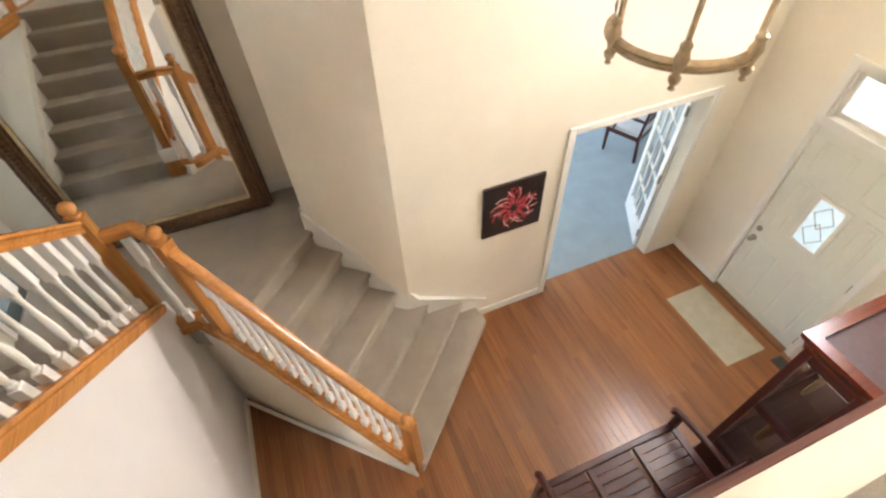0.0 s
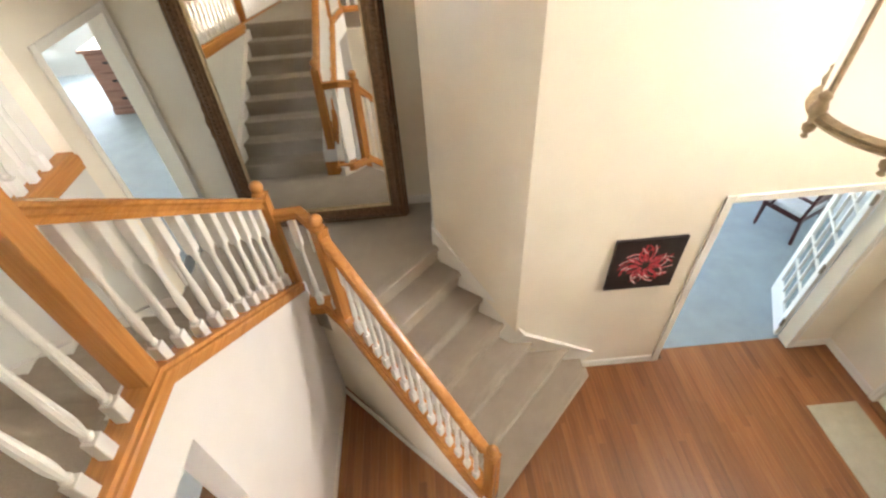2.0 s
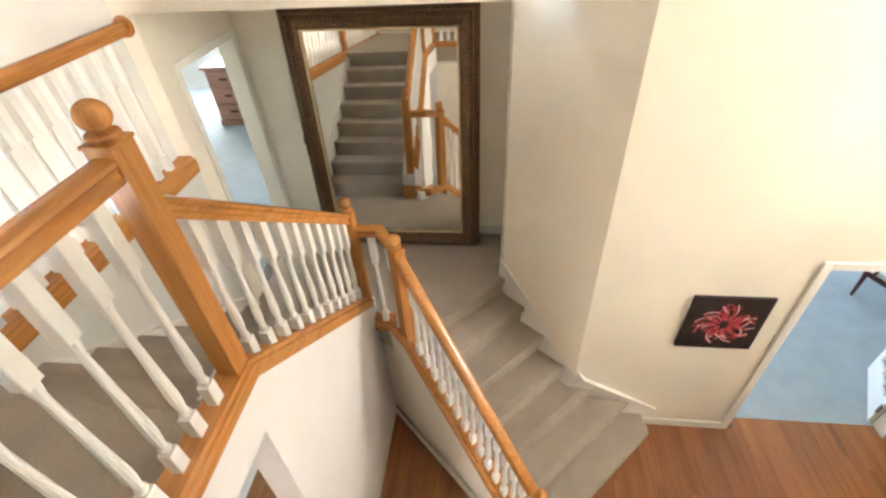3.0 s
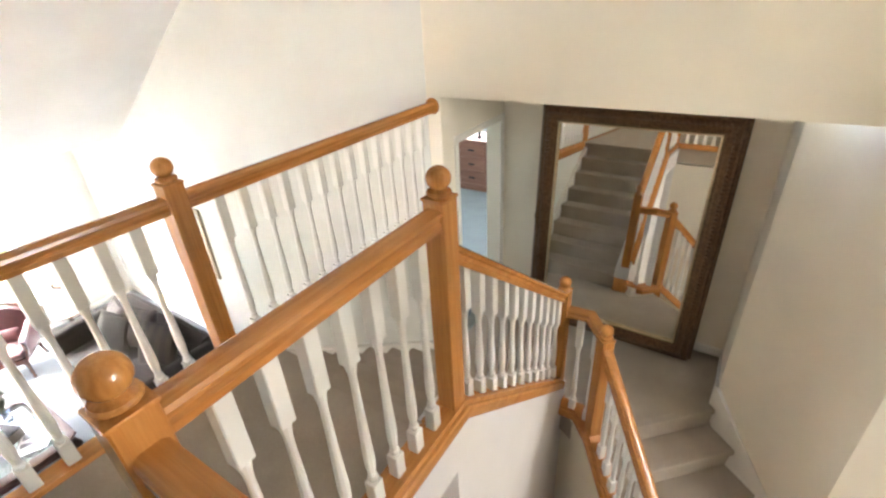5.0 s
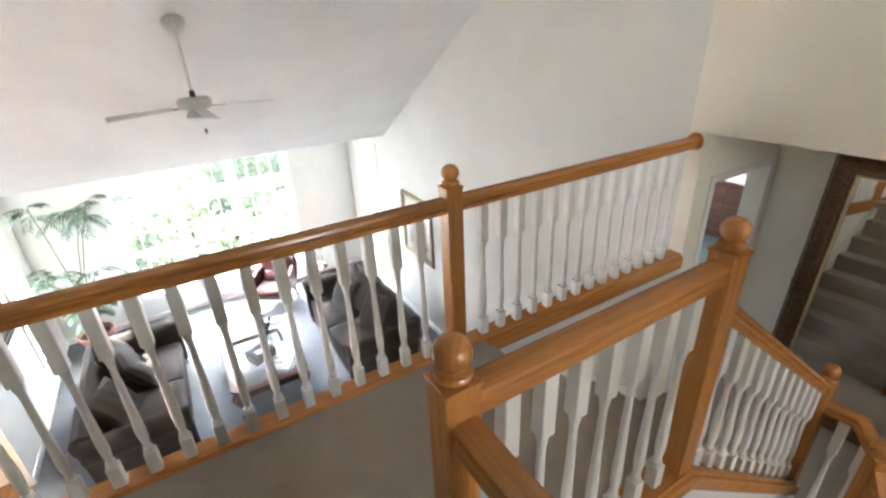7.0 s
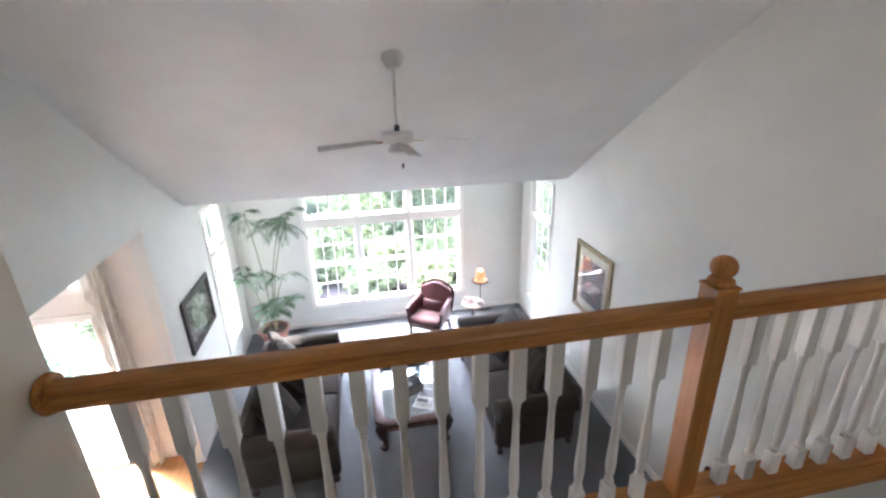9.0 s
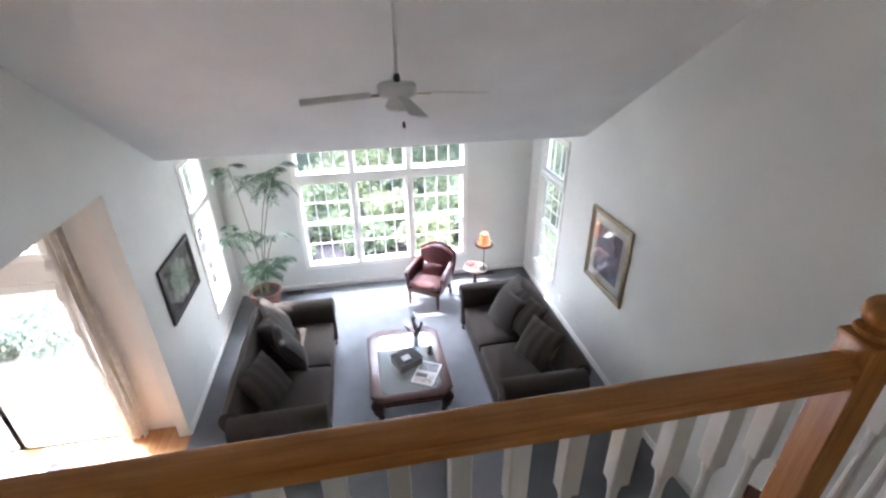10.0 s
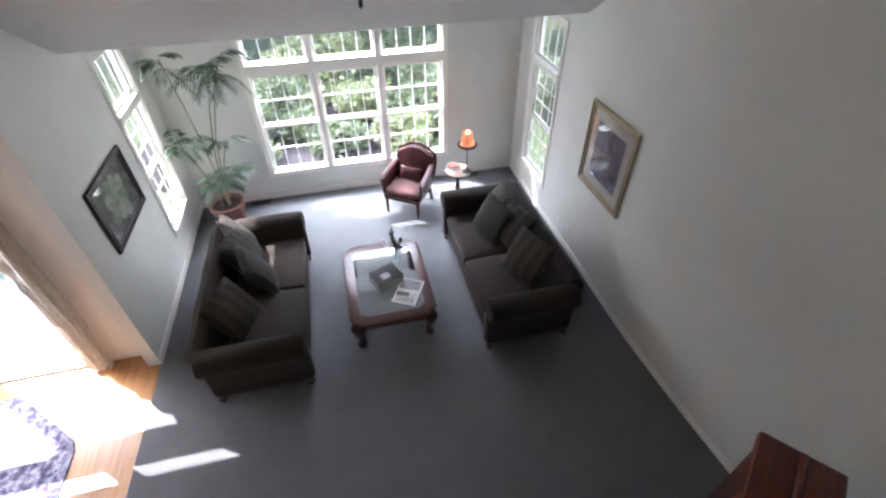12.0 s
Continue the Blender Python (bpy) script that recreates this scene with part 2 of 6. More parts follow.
prism(hall, [(-2.41, -1.5), (3.86, -1.5), (3.86, -0.10), (-1.30, -0.10), (-1.30, 0.80), (-2.41, 0.80)], UP - 0.28, UP)
setting(link("upper_floor", hall, CARPET), "grey-beige carpet of the upper hall", "floor")

# walls
wall("wall_front", "x", 3.86, 4.00, -1.62, 2.60, 0, TOP, [(0.86, 1.80, -1, 2.06), (0.86, 1.80, 2.12, 2.52), (0.63, 2.03, 3.4, 4.9)], WALL, "cream painted wall with front door")
wall("wall_study", "y", 2.47, 2.60, 0.53, 3.86, 0, TOP, [(2.05, 3.42, -1, 2.07)], WALL, "cream painted foyer wall with wide opening")
setting(link("wall_diagonal", prism_bm([(0.53, 2.47), (0.53, 2.60), (-0.02, 3.15), (-0.02, 3.93), (-0.14, 3.93), (-0.14, 3.14)], 0, TOP), WALL), "cream painted angled wall beside the stairs", "wall")
wall("wall_mirror", "y", 3.80, 3.93, -2.60, -0.14, LAND - 0.2, 3.9, [], WALL, "cream painted landing wall behind the mirror")
wall("wall_over_landing", "y", 2.70, 2.83, -2.41, 0.29, 3.73, TOP, [], WALL, "painted wall above the landing")
setting(link("landing_ceiling", box_bm(-2.53, -0.14, 2.83, 3.80, 3.73, 3.85), CEIL), "white landing ceiling", "ceiling")
wall("wall_bedroom", "x", -2.53, -2.41, 2.70, 3.80, LAND - 0.2, TOP, [(2.93, 3.72, LAND, LAND + 2.03)], WALL, "painted landing wall with bedroom doorway")
wall("wall_balcony", "x", -2.53, -2.41, -1.50, 2.70, 0, UP - 0.02, [(-1.2, 0.55, -1, 2.44)], WALL_FAMILY, "painted wall under the balcony railing")
wall("wall_foyer_low", "y", -0.17, -0.05, -1.20, 3.86, 0, UP - 0.30, [], WALL, "cream painted foyer wall under the upper hall")
wall("wall_foyer_ledge", "y", -0.05, 0.04, 0.42, 3.86, 0, UP - 0.06, [], WALL, "cream painted foyer wall under the ledge")
setting(link("ledge", box_bm(0.42, 3.86, -0.62, 0.04, UP - 0.058, UP - 0.03), WALL), "cream painted plant ledge above the foyer", "ledge")
setting(link("trim", sweep_bm([(0.42, 0.052, UP - 0.05), (3.86, 0.052, UP - 0.05)], [(-0.012, -0.035), (0.012, -0.035), (0.022, -0.01), (0.022, 0.012), (0.012, 0.024), (-0.012, 0.024)]), wood("ledge_moulding", (0.10, 0.035, 0.025), (0.16, 0.06, 0.045), (0.22, 0.09, 0.07), 0.3)), "dark stained moulding along the ledge", "trim")
wall("wall_foyer_high", "y", -0.74, -0.62, 0.42, 3.86, UP - 0.30, TOP, [], WALL, "cream painted wall behind the ledge")
wall("wall_ledge_return", "x", 0.42, 0.54, -0.62, -0.17, UP - 0.03, TOP, [], WALL, "cream painted wall where the railing ends")
wall("wall_hall_back", "y", -1.62, -1.50, -2.53, 3.86, 0, TOP, [], WALL, "painted wall of the upper hall")
wall("wall_left_return", "x", -2.53, -2.41, -2.80, -1.62, 0, TOP + 0.6, [], WALL_FAMILY, "painted wall of the family room")
wall("wall_right", "y", 2.44, 2.57, -9.20, -5.40, 0, TOP + 0.6, [(-8.70, -7.86, 0.46, 2.02), (-8.70, -7.86, 2.10, 2.72)], WALL_FAMILY, "pale painted wall of the family room")
BOW = [(-5.40 + 2.87 * i / 14, 2.44 + 0.257 * (i / 14) ** 1.5) for i in range(15)]
setting(link("wall_corner", prism_bm(BOW + [(x, y + 0.133) for x, y in BOW[::-1]], 0, TOP + 0.6), WALL_FAMILY, True), "pale painted wall running on to the landing", "wall")
wall("wall_back", "x", -9.35, -9.20, -2.93, 2.57, 0, 3.1, [(-1.57, 1.22, 0.46, 1.99), (-1.57, 1.22, 2.10, 2.66)], WALL_FAMILY, "pale painted window wall")
wall("wall_left", "y", -2.93, -2.80, -9.20, -2.53, 0, TOP + 0.6, [(-8.72, -7.92, 0.50, 2.02), (-8.72, -7.92, 2.10, 2.72), (-6.12, -3.1, -1, 3.04)], WALL_FAMILY, "pale painted wall with opening to the nook")
wall("wall_nook", "x", -6.42, -6.30, -6.6, -2.93, 0, 3.2, [(-5.75, -3.56, -1, 2.08), (-5.75, -3.56, 2.42, 2.98)], NOOK, "beige painted nook wall with patio door")
wall("wall_nook_far", "y", -6.72, -6.60, -6.42, -2.41, 0, 3.2, [], NOOK, "beige painted nook wall")
wall("wall_nook_end", "x", -2.53, -2.41, -6.60, -2.93, 0, 3.2, [], NOOK, "beige painted kitchen wall")
setting(link("nook_ceiling", box_bm(-6.42, -2.41, -6.72, -2.93, 3.06, 3.2), CEIL), "white nook ceiling", "ceiling")
wall("wall_study_back", "y", 7.0, 7.1, 0.4, 5.2, 0, 2.6, [(1.2, 4.2, 0.8, 2.2)], WALL_FAMILY)
wall("wall_study_side", "x", 0.3, 0.4, 2.85, 7.1, 0, 2.6, [], WALL_FAMILY)
wall("wall_study_end", "x", 5.2, 5.3, 2.6, 7.1, 0, 2.6, [], WALL_FAMILY)
wall("wall_study_near", "y", 2.47, 2.60, 4.0, 5.3, 0, 2.6, [], WALL_FAMILY)
setting(link("study_ceiling", box_bm(0.54, 5.3, 2.6, 7.1, 2.6, 2.7), CEIL), "white study ceiling", "ceiling")
wall("wall_bedroom_back", "y", 8.2, 8.3, -7.0, -2.3, 1.1, 3.9, [(-6.0, -4.0, 2.1, 3.3)], WALL_FAMILY)
wall("wall_bedroom_side", "x", -7.1, -7.0, 2.57, 8.3, 1.1, 3.9, [], WALL_FAMILY)
wall("wall_bedroom_end", "x", -2.4, -2.3, 3.93, 8.3, 1.1, 3.9, [], WALL_FAMILY)
setting(link("bedroom_ceiling", box_bm(-7.1, -2.54, 2.84, 8.3, 3.8, 3.9), CEIL), "white bedroom ceiling", "ceiling")
setting(link("foyer_ceiling", box_bm(-3.3, 4.0, -1.62, 2.83, TOP, TOP + 0.1), CEIL), "white foyer ceiling", "ceiling")
vault = bmesh.new()
K = 0.64
zr = 2.97 + K * (7.4 - 3.29)
side = [(-9.35, 2.97), (-7.40, 2.97), (-3.29, zr), (-2.41, zr), (-2.41, zr + 0.15), (-3.4, zr + 0.15), (-7.45, 3.12), (-9.35, 3.12)]
a = [vault.verts.new((x, -2.93, z)) for x, z in side]
b = [vault.verts.new((x, 2.85, z)) for x, z in side]
vault.faces.new(a)
vault.faces.new(b[::-1])
for i in range(len(side)):
    j = (i + 1) % len(side)
    vault.faces.new((a[i], b[i], b[j], a[j]))
bmesh.ops.recalc_face_normals(vault, faces=vault.faces)
setting(link("ceiling", vault, CEIL), "white sloped family room ceiling", "ceiling")

# ---------------------------------------------------------------- stairs
def clip(poly, a, b, c):
    """Keep the part of a convex outline where a*x + b*y <= c."""
    out = []
    for i, p in enumerate(poly):
        q = poly[(i + 1) % len(poly)]
        dp, dq = a * p[0] + b * p[1] - c, a * q[0] + b * q[1] - c
        if dp <= 0:
            out.append(p)
        if dp * dq < 0:
            t = dp / (dp - dq)
            out.append((p[0] + t * (q[0] - p[0]), p[1] + t * (q[1] - p[1])))
    return out


stairs = thing("staircase", "grey-beige carpeted staircase in two flights with a landing", "stairs", kind="structure")
TREAD, S0 = 0.258, -0.742


def reach(s):
    """How far across a step goes at s: to the angled wall or to the foyer wall beyond its corner."""
    return 2.998 if s < -1.372 else 4.936 + s / S2


def across(sa, sb):
    corner = [(0.529, 2.469)] if sb < -1.372 < sa else []
    return [sp(sa, 1.36), sp(sa, reach(sa)), *corner, sp(sb, reach(sb)), sp(sb, 1.36)]


for k in range(1, 7):
    s1 = S0 - TREAD * (k - 1)
    poly = clip(across(s1, s1 - TREAD - 0.03), 1, 0, 1.22 if k == 1 else 9)
    part("step", prism_bm(poly, 0 if k == 1 else RISE * (k - 1) - 0.02, RISE * k, 0.022, 3), CARPET, stairs, smooth=True)
    nose = clip(across(s1 + 0.024, s1 - 0.05), 1, 0, 1.243 if k == 1 else 9)
    part("nosing", prism_bm(nose, RISE * k - 0.045, RISE * k + 0.003, 0.018, 3), CARPET, stairs, smooth=True)
part("landing", prism_bm([(-2.41, 2.445), (-1.19, 2.445), sp(-2.29, 1.36), sp(-2.29, 2.995), (-0.145, 3.15), (-0.145, 3.80), (-2.41, 3.80)], LAND - 0.2, LAND, 0.02, 3), CARPET, stairs, smooth=True)
part("nosing", prism_bm([sp(-2.266, 1.36), sp(-2.266, 2.995), sp(-2.34, 2.995), sp(-2.34, 1.36)], LAND - 0.045, LAND + 0.003, 0.018, 3), CARPET, stairs, smooth=True)
UT, UY = 0.235, 0.80
for k in range(1, 8):
    y1 = UY + UT * (8 - k)
    z = LAND + RISE * k
    part("step", box_bm(-2.355, -1.365, y1 - UT - 0.03, y1, z - RISE - 0.10, z, bevel=0.018, seg=2), CARPET, stairs, smooth=True)
    part("nosing", box_bm(-2.354, -1.366, y1 - 0.05, y1 + 0.024, z - 0.045, z + 0.003, bevel=0.016, seg=2), CARPET, stairs, smooth=True)
part("nosing", box_bm(-2.354, -1.366, UY - 0.05, UY + 0.024, UP - 0.045, UP + 0.004, bevel=0.016, seg=2), CARPET, stairs, smooth=True)


def profile_wall(name, pts, x0, x1, mat, label):
    """A wall across x whose outline is given in (y, z)."""
    bm = bmesh.new()
    a = [bm.verts.new((x0, y, z)) for y, z in pts]
    b = [bm.verts.new((x1, y, z)) for y, z in pts]
    bm.faces.new(a)
    bm.faces.new(b[::-1])
    for i in range(len(pts)):
        j = (i + 1) % len(pts)
        bm.faces.new((a[i], b[i], b[j], a[j]))
    bmesh.ops.recalc_face_normals(bm, faces=bm.faces)
    bmesh.ops.triangulate(bm, faces=[f for f in bm.faces if len(f.verts) > 4])
    return setting(link(name, bm, mat), label, "wall")


TRZ0, TRZ1 = UP - 0.004, 1.66        # top of the knee wall at the upper newel and at the landing newel
profile_wall("wall_knee", [(-0.10, 0), (-0.02, 0), (-0.02, 2.46), (0.86, 2.46), (0.86, 0), (2.50, 0), (2.50, TRZ1 - 0.05), (0.98, TRZ0), (-0.10, TRZ0)], -1.36, KNEE, WHITE_WALL, "white painted wall under the upper flight")
tagged(profile_wall("trim", [(0.80, UP - 0.45), (2.66, LAND - 0.1), (2.66, LAND + 0.10), (2.54, LAND + 0.21), (0.82, UP - 0.07), (0.80, UP - 0.07)], -2.408, -2.357, TRIMW, "white skirt board beside the upper flight"), "white skirt board beside the upper flight", "trim", kind="structure")
bm = bmesh.new()
sw = [(-2.62, 0), (-0.80, 0), (-0.80, 0.24), (-2.22, 1.36), (-2.62, 1.40)]
a = [bm.verts.new((*sp(s, 1.30), z)) for s, z in sw]
b = [bm.verts.new((*sp(s, 1.44), z)) for s, z in sw]
bm.faces.new(a)
bm.faces.new(b[::-1])
for i in range(len(sw)):
    j = (i + 1) % len(sw)
    bm.faces.new((a[i], b[i], b[j], a[j]))
bmesh.ops.recalc_face_normals(bm, faces=bm.faces)
setting(link("wall_stringer", bm, WALL), "cream painted wall under the lower flight", "wall")

# ---------------------------------------------------------------- railings
HAND = [(a * 1.14, b * 1.14) for a, b in [(-0.030, -0.058), (0.030, -0.058), (0.030, -0.040), (0.022, -0.032), (0.024, -0.020), (0.033, -0.012), (0.030, 0.0), (0.018, 0.008), (-0.018, 0.008), (-0.030, 0.0), (-0.033, -0.012), (-0.024, -0.020), (-0.022, -0.032), (-0.030, -0.040)]]
SHOE = [(-0.075, -0.062), (0.075, -0.062), (0.075, -0.012), (0.068, -0.002), (0.055, 0.0), (0.05, 0.018), (-0.05, 0.018), (-0.055, 0.0), (-0.068, -0.002), (-0.075, -0.012)]
BALUSTERS = {}


def baluster_mesh(h, slope):
    """A turned white baluster: square foot, slim shaft, square head."""
    key = (round(h, 2), round(slope, 2))
    if key in BALUSTERS:
        return BALUSTERS[key]
    bm = bmesh.new()
    w = 0.024
    foot, head = 0.105, h - 0.235
    box(bm, -w, w, -w, w, -0.02, foot, bevel=0.003)
    box(bm, -w, w, -w, w, head, h + 0.01 + abs(slope) * 0.02, bevel=0.003)
    lathe(bm, [(0.010, foot - 0.01), (0.016, foot + 0.006), (0.020, foot + 0.014), (0.020, foot + 0.022), (0.0135, foot + 0.030), (0.015, foot + 0.045), (0.0195, foot + 0.085), (0.0205, foot + 0.12), (0.0195, foot + 0.16), (0.015, (foot + head) / 2 + 0.04), (0.0125, head - 0.075), (0.0135, head - 0.045), (0.019, head - 0.012), (0.0195, head + 0.01)], 10)
    me = bpy.data.meshes.new("baluster")
    bm.to_mesh(me)
    bm.free()
    me.materials.append(BALW)
    for p in me.polygons:
        p.use_smooth = True
    me.set_sharp_from_angle(angle=radians(35))
    BALUSTERS[key] = me
    return me


def newel(parent, x, y, z0, top, w=0.045, rz=0.0, ball=0.043):
    """A square oak post with a moulded collar and a turned ball. top: the top of the ball."""
    neck = top - 2 * ball - 0.035
    bm = bmesh.new()
    box(bm, -w, w, -w, w, 0, neck - z0, bevel=0.004)
    post = part("newel_post", bm, OAKZ, parent, "honey oak newel post", True, at(x, y, z0, rz))
    cap = bmesh.new()
    t = neck - z0
    box(cap, -w - 0.004, w + 0.004, -w - 0.004, w + 0.004, t - 0.004, t + 0.008, bevel=0.005, seg=2)
    lathe(cap, [(w * 0.80, t + 0.004), (w * 0.72, t + 0.010), (w * 0.98, t + 0.016), (w * 1.02, t + 0.022), (w * 0.94, t + 0.029), (w * 0.60, t + 0.034), (0.018, t + 0.042)], 20)
    part("collar", cap, OAKZ, post, "", True)
    bl = bmesh.new()
    c = t + 0.030 + ball
    prof = [(max(0.003, ball * 1.04 * sin(pi * i / 12)), c - ball * cos(pi * i / 12)) for i in range(13)]
    lathe(bl, prof, 20)
    part("ball", bl, OAKZ, post, "", True)
    return post


def run(parent, p0, p1, base0, base1, n, inset=0.09):
    """Handrail from p0 to p1, balusters beneath it on a sloping or level base."""
    p0, p1 = Vector(p0), Vector(p1)
    d = p1 - p0
    flat = hypot(d.x, d.y)
    slope = d.z / flat
    rz = math.degrees(atan2(d.y, d.x))
    part("handrail", sweep_bm([(0, 0, 0), (flat, 0, d.z)], HAND), OAK, parent, "moulded honey oak handrail", True, at(*p0, rz))
    for i in range(n):
        t = (inset + (flat - 2 * inset) * (i + 0.5) / n) / flat
        p = p0 + d * t
        zb = base0 + (base1 - base0) * t
        ob = new("baluster", baluster_mesh(p.z - 0.058 - zb, slope))
        ob.parent = parent
        ob.matrix_basis = at(p.x, p.y, zb, rz)


RAILZ = UP + 0.915
# over the family room
far = thing("balcony_railing", "honey oak railing with white turned balusters overlooking the family room", "railing", group="stair railings")
newel(far, RAILX, 0.64, UP - 0.03, 3.87)
run(far, (RAILX, -1.47, RAILZ), (RAILX, 0.60, RAILZ), UP + 0.02, UP + 0.02, 14)
run(far, (RAILX, 0.68, RAILZ), (RAILX, 2.66, RAILZ), UP + 0.02, UP + 0.02, 14)
part("shoe_rail", sweep_bm([(RAILX, -1.50, UP), (RAILX, 2.70, UP)], SHOE), OAKY, far, "oak cap under the balusters", True)
part("fascia", box_bm(RAILX - 0.075, RAILX - 0.06, -1.50, 2.70, UP - 0.16, UP - 0.045, bevel=0.003), OAKY, far)
part("fascia", box_bm(RAILX + 0.062, RAILX + 0.072, 0.82, 2.70, UP - 0.105, UP - 0.064, bevel=0.003), OAKY, far)
for y, rot in ((-1.485, 90), (2.682, -90)):
    part("rosette", lathe_bm([(0.058, -0.016), (0.062, 0.0), (0.056, 0.010), (0.046, 0.016)], 24), OAK, far, "round oak wall rosette", True, pose(RAILX, y, RAILZ - 0.025, 90 if rot > 0 else -90, 0, 0))

# upper hall and upper flight
hallr = thing("hall_railing", "honey oak railing with white turned balusters beside the upper stairs", "railing", group="stair railings")
P1, P2, AN, BN, LN = (-1.265, -0.108), (-1.272, 0.95), (-1.26, 2.45), sp(-2.25, 1.38), sp(-0.80, 1.37)
newel(hallr, *P1, UP - 0.30, 3.90)
newel(hallr, *P2, UP - 0.06, 3.90)
newel(hallr, *AN, LAND - 0.05, 2.62)
part("base_block", box_bm(AN[0] - 0.10, AN[0] + 0.06, AN[1] - 0.055, AN[1] + 0.06, LAND, LAND + 0.17, bevel=0.006), OAKZ, hallr, "boxed oak foot of the landing newel")
run(hallr, (P1[0], P1[1] + 0.04, RAILZ + 0.055), (P2[0], P2[1] - 0.04, RAILZ + 0.055), UP + 0.02, UP + 0.02, 7, 0.05)
run(hallr, (P2[0], P2[1] + 0.04, RAILZ - 0.11), (AN[0], AN[1] - 0.04, 2.50), UP + 0.0, 1.70, 11, 0.03)
run(hallr, (P1[0] + 0.04, P1[1], RAILZ), (0.42, P1[1], RAILZ), UP + 0.02, UP + 0.02, 13, 0.05)
part("shoe_rail", sweep_bm([(P1[0], P1[1] + 0.03, UP), (P2[0], P2[1] + 0.03, UP), (AN[0] + 0.01, AN[1] - 0.03, 1.68)], SHOE), OAKY, hallr, "oak cap under the balusters", True)
part("shoe_rail", sweep_bm([(P1[0], P1[1], UP), (0.42, P1[1], UP)], SHOE), OAK, hallr, "oak cap under the balusters", True)

# lower flight
low = thing("stair_railing", "honey oak stair railing with white turned balusters beside the lower flight", "railing", group="stair railings")
newel(low, *BN, LAND - 0.05, 2.44, rz=45)
newel(low, *LN, 0.0, 1.13, rz=45)
run(low, (BN[0] + 0.03, BN[1] - 0.03, 2.26), (LN[0] - 0.03, LN[1] + 0.03, 1.03), 1.42, 0.28, 14, 0.06)
part("shoe_rail", sweep_bm([(BN[0], BN[1], 1.43), (LN[0] - 0.02, LN[1] + 0.02, 0.27)], SHOE), OAK, low, "oak cap under the balusters", True)
mid = ((AN[0] + BN[0]) / 2 + 0.07, (AN[1] + BN[1]) / 2 + 0.06)
part("handrail", sweep_bm([(AN[0] + 0.03, AN[1], 2.36), (mid[0] - 0.04, AN[1] - 0.0, 2.37), (BN[0] - 0.03, BN[1] + 0.045, 2.33)], HAND), OAK, low, "bent oak handrail on the landing", True)
part("shoe_rail", sweep_bm([(AN[0] + 0.02, AN[1], 1.40), (mid[0] - 0.04, AN[1], 1.40), (BN[0], BN[1], 1.40)], SHOE), OAK, low, "", True)
for t in (0.33, 0.7):
    ob = new("baluster", baluster_mesh(0.88, 0))
    ob.parent = low
    ob.matrix_basis = at(AN[0] + (BN[0] - AN[0]) * t + 0.03, AN[1] + (BN[1] - AN[1]) * t + 0.04, 1.41)

# ---------------------------------------------------------------- windows and doors
def window(name, axis, c, u0, u1, z0, z1, cols, rows, sashes, inward, label):
    """A white window in an opening: casing, sashes with muntins, panes. c: the room face of the wall."""
    w = thing(name, label, "window", kind="structure")

    def b(bm, ua, ub, za, zb, d0, d1, bev=0.002):
        lo, hi = sorted((c + inward * d0, c + inward * d1))
        if axis == "x":
            box(bm, lo, hi, ua, ub, za, zb, bevel=bev)
        else:
            box(bm, ua, ub, lo, hi, za, zb, bevel=bev)
    f = bmesh.new()
    t, cz = 0.035, 0.065
    b(f, u0 - cz, u0 + 0.003, z0 - cz, z1 + cz, 0.0, 0.018)
    b(f, u1 - 0.003, u1 + cz, z0 - cz, z1 + cz, 0.0, 0.018)
    b(f, u0, u1, z1 - 0.003, z1 + cz, 0.0, 0.016)
    b(f, u0, u1, z0 - cz, z0 + 0.003, 0.0, 0.022)
    part("casing", f, TRIMW, w)
    j = bmesh.new()
    b(j, u0, u0 + 0.02, z0, z1, -0.12, -0.001)
    b(j, u1 - 0.02, u1, z0, z1, -0.12, -0.001)
    b(j, u0 + 0.02, u1 - 0.02, z1 - 0.02, z1, -0.12, -0.001)
    b(j, u0 + 0.02, u1 - 0.02, z0, z0 + 0.02, -0.12, 0.03)
    part("jamb", j, TRIMW, w)
    for k in range(sashes):
        za = z0 + 0.02 + (z1 - z0 - 0.04) * k / sashes
        zb = z0 + 0.02 + (z1 - z0 - 0.04) * (k + 1) / sashes
        d = -0.075 + (0.0 if k else 0.03)
        s = bmesh.new()
        ua, ub = u0 + 0.02, u1 - 0.02
        b(s, ua, ua + t, za, zb, d - 0.03, d)
        b(s, ub - t, ub, za, zb, d - 0.03, d)
        b(s, ua + t, ub - t, za, za + t, d - 0.03, d)
        b(s, ua + t, ub - t, zb - t, zb, d - 0.03, d)
        for i in range(1, cols):
            u = ua + t + (ub - ua - 2 * t) * i / cols
            b(s, u - 0.009, u + 0.009, za + t, zb - t, d - 0.024, d - 0.006, 0.001)
        for i in range(1, rows):
            z = za + t + (zb - za - 2 * t) * i / rows
            b(s, ua + t, ub - t, z - 0.009, z + 0.009, d - 0.023, d - 0.007, 0.001)
        sash = part("sash", s, TRIMW, w)
        g = bmesh.new()
        b(g, ua + t - 0.004, ub - t + 0.004, za + t - 0.004, zb - t + 0.004, d - 0.018, d - 0.014, 0)
        pane = part("pane", g, GLASS, sash)
        pane.visible_shadow = False
    return w


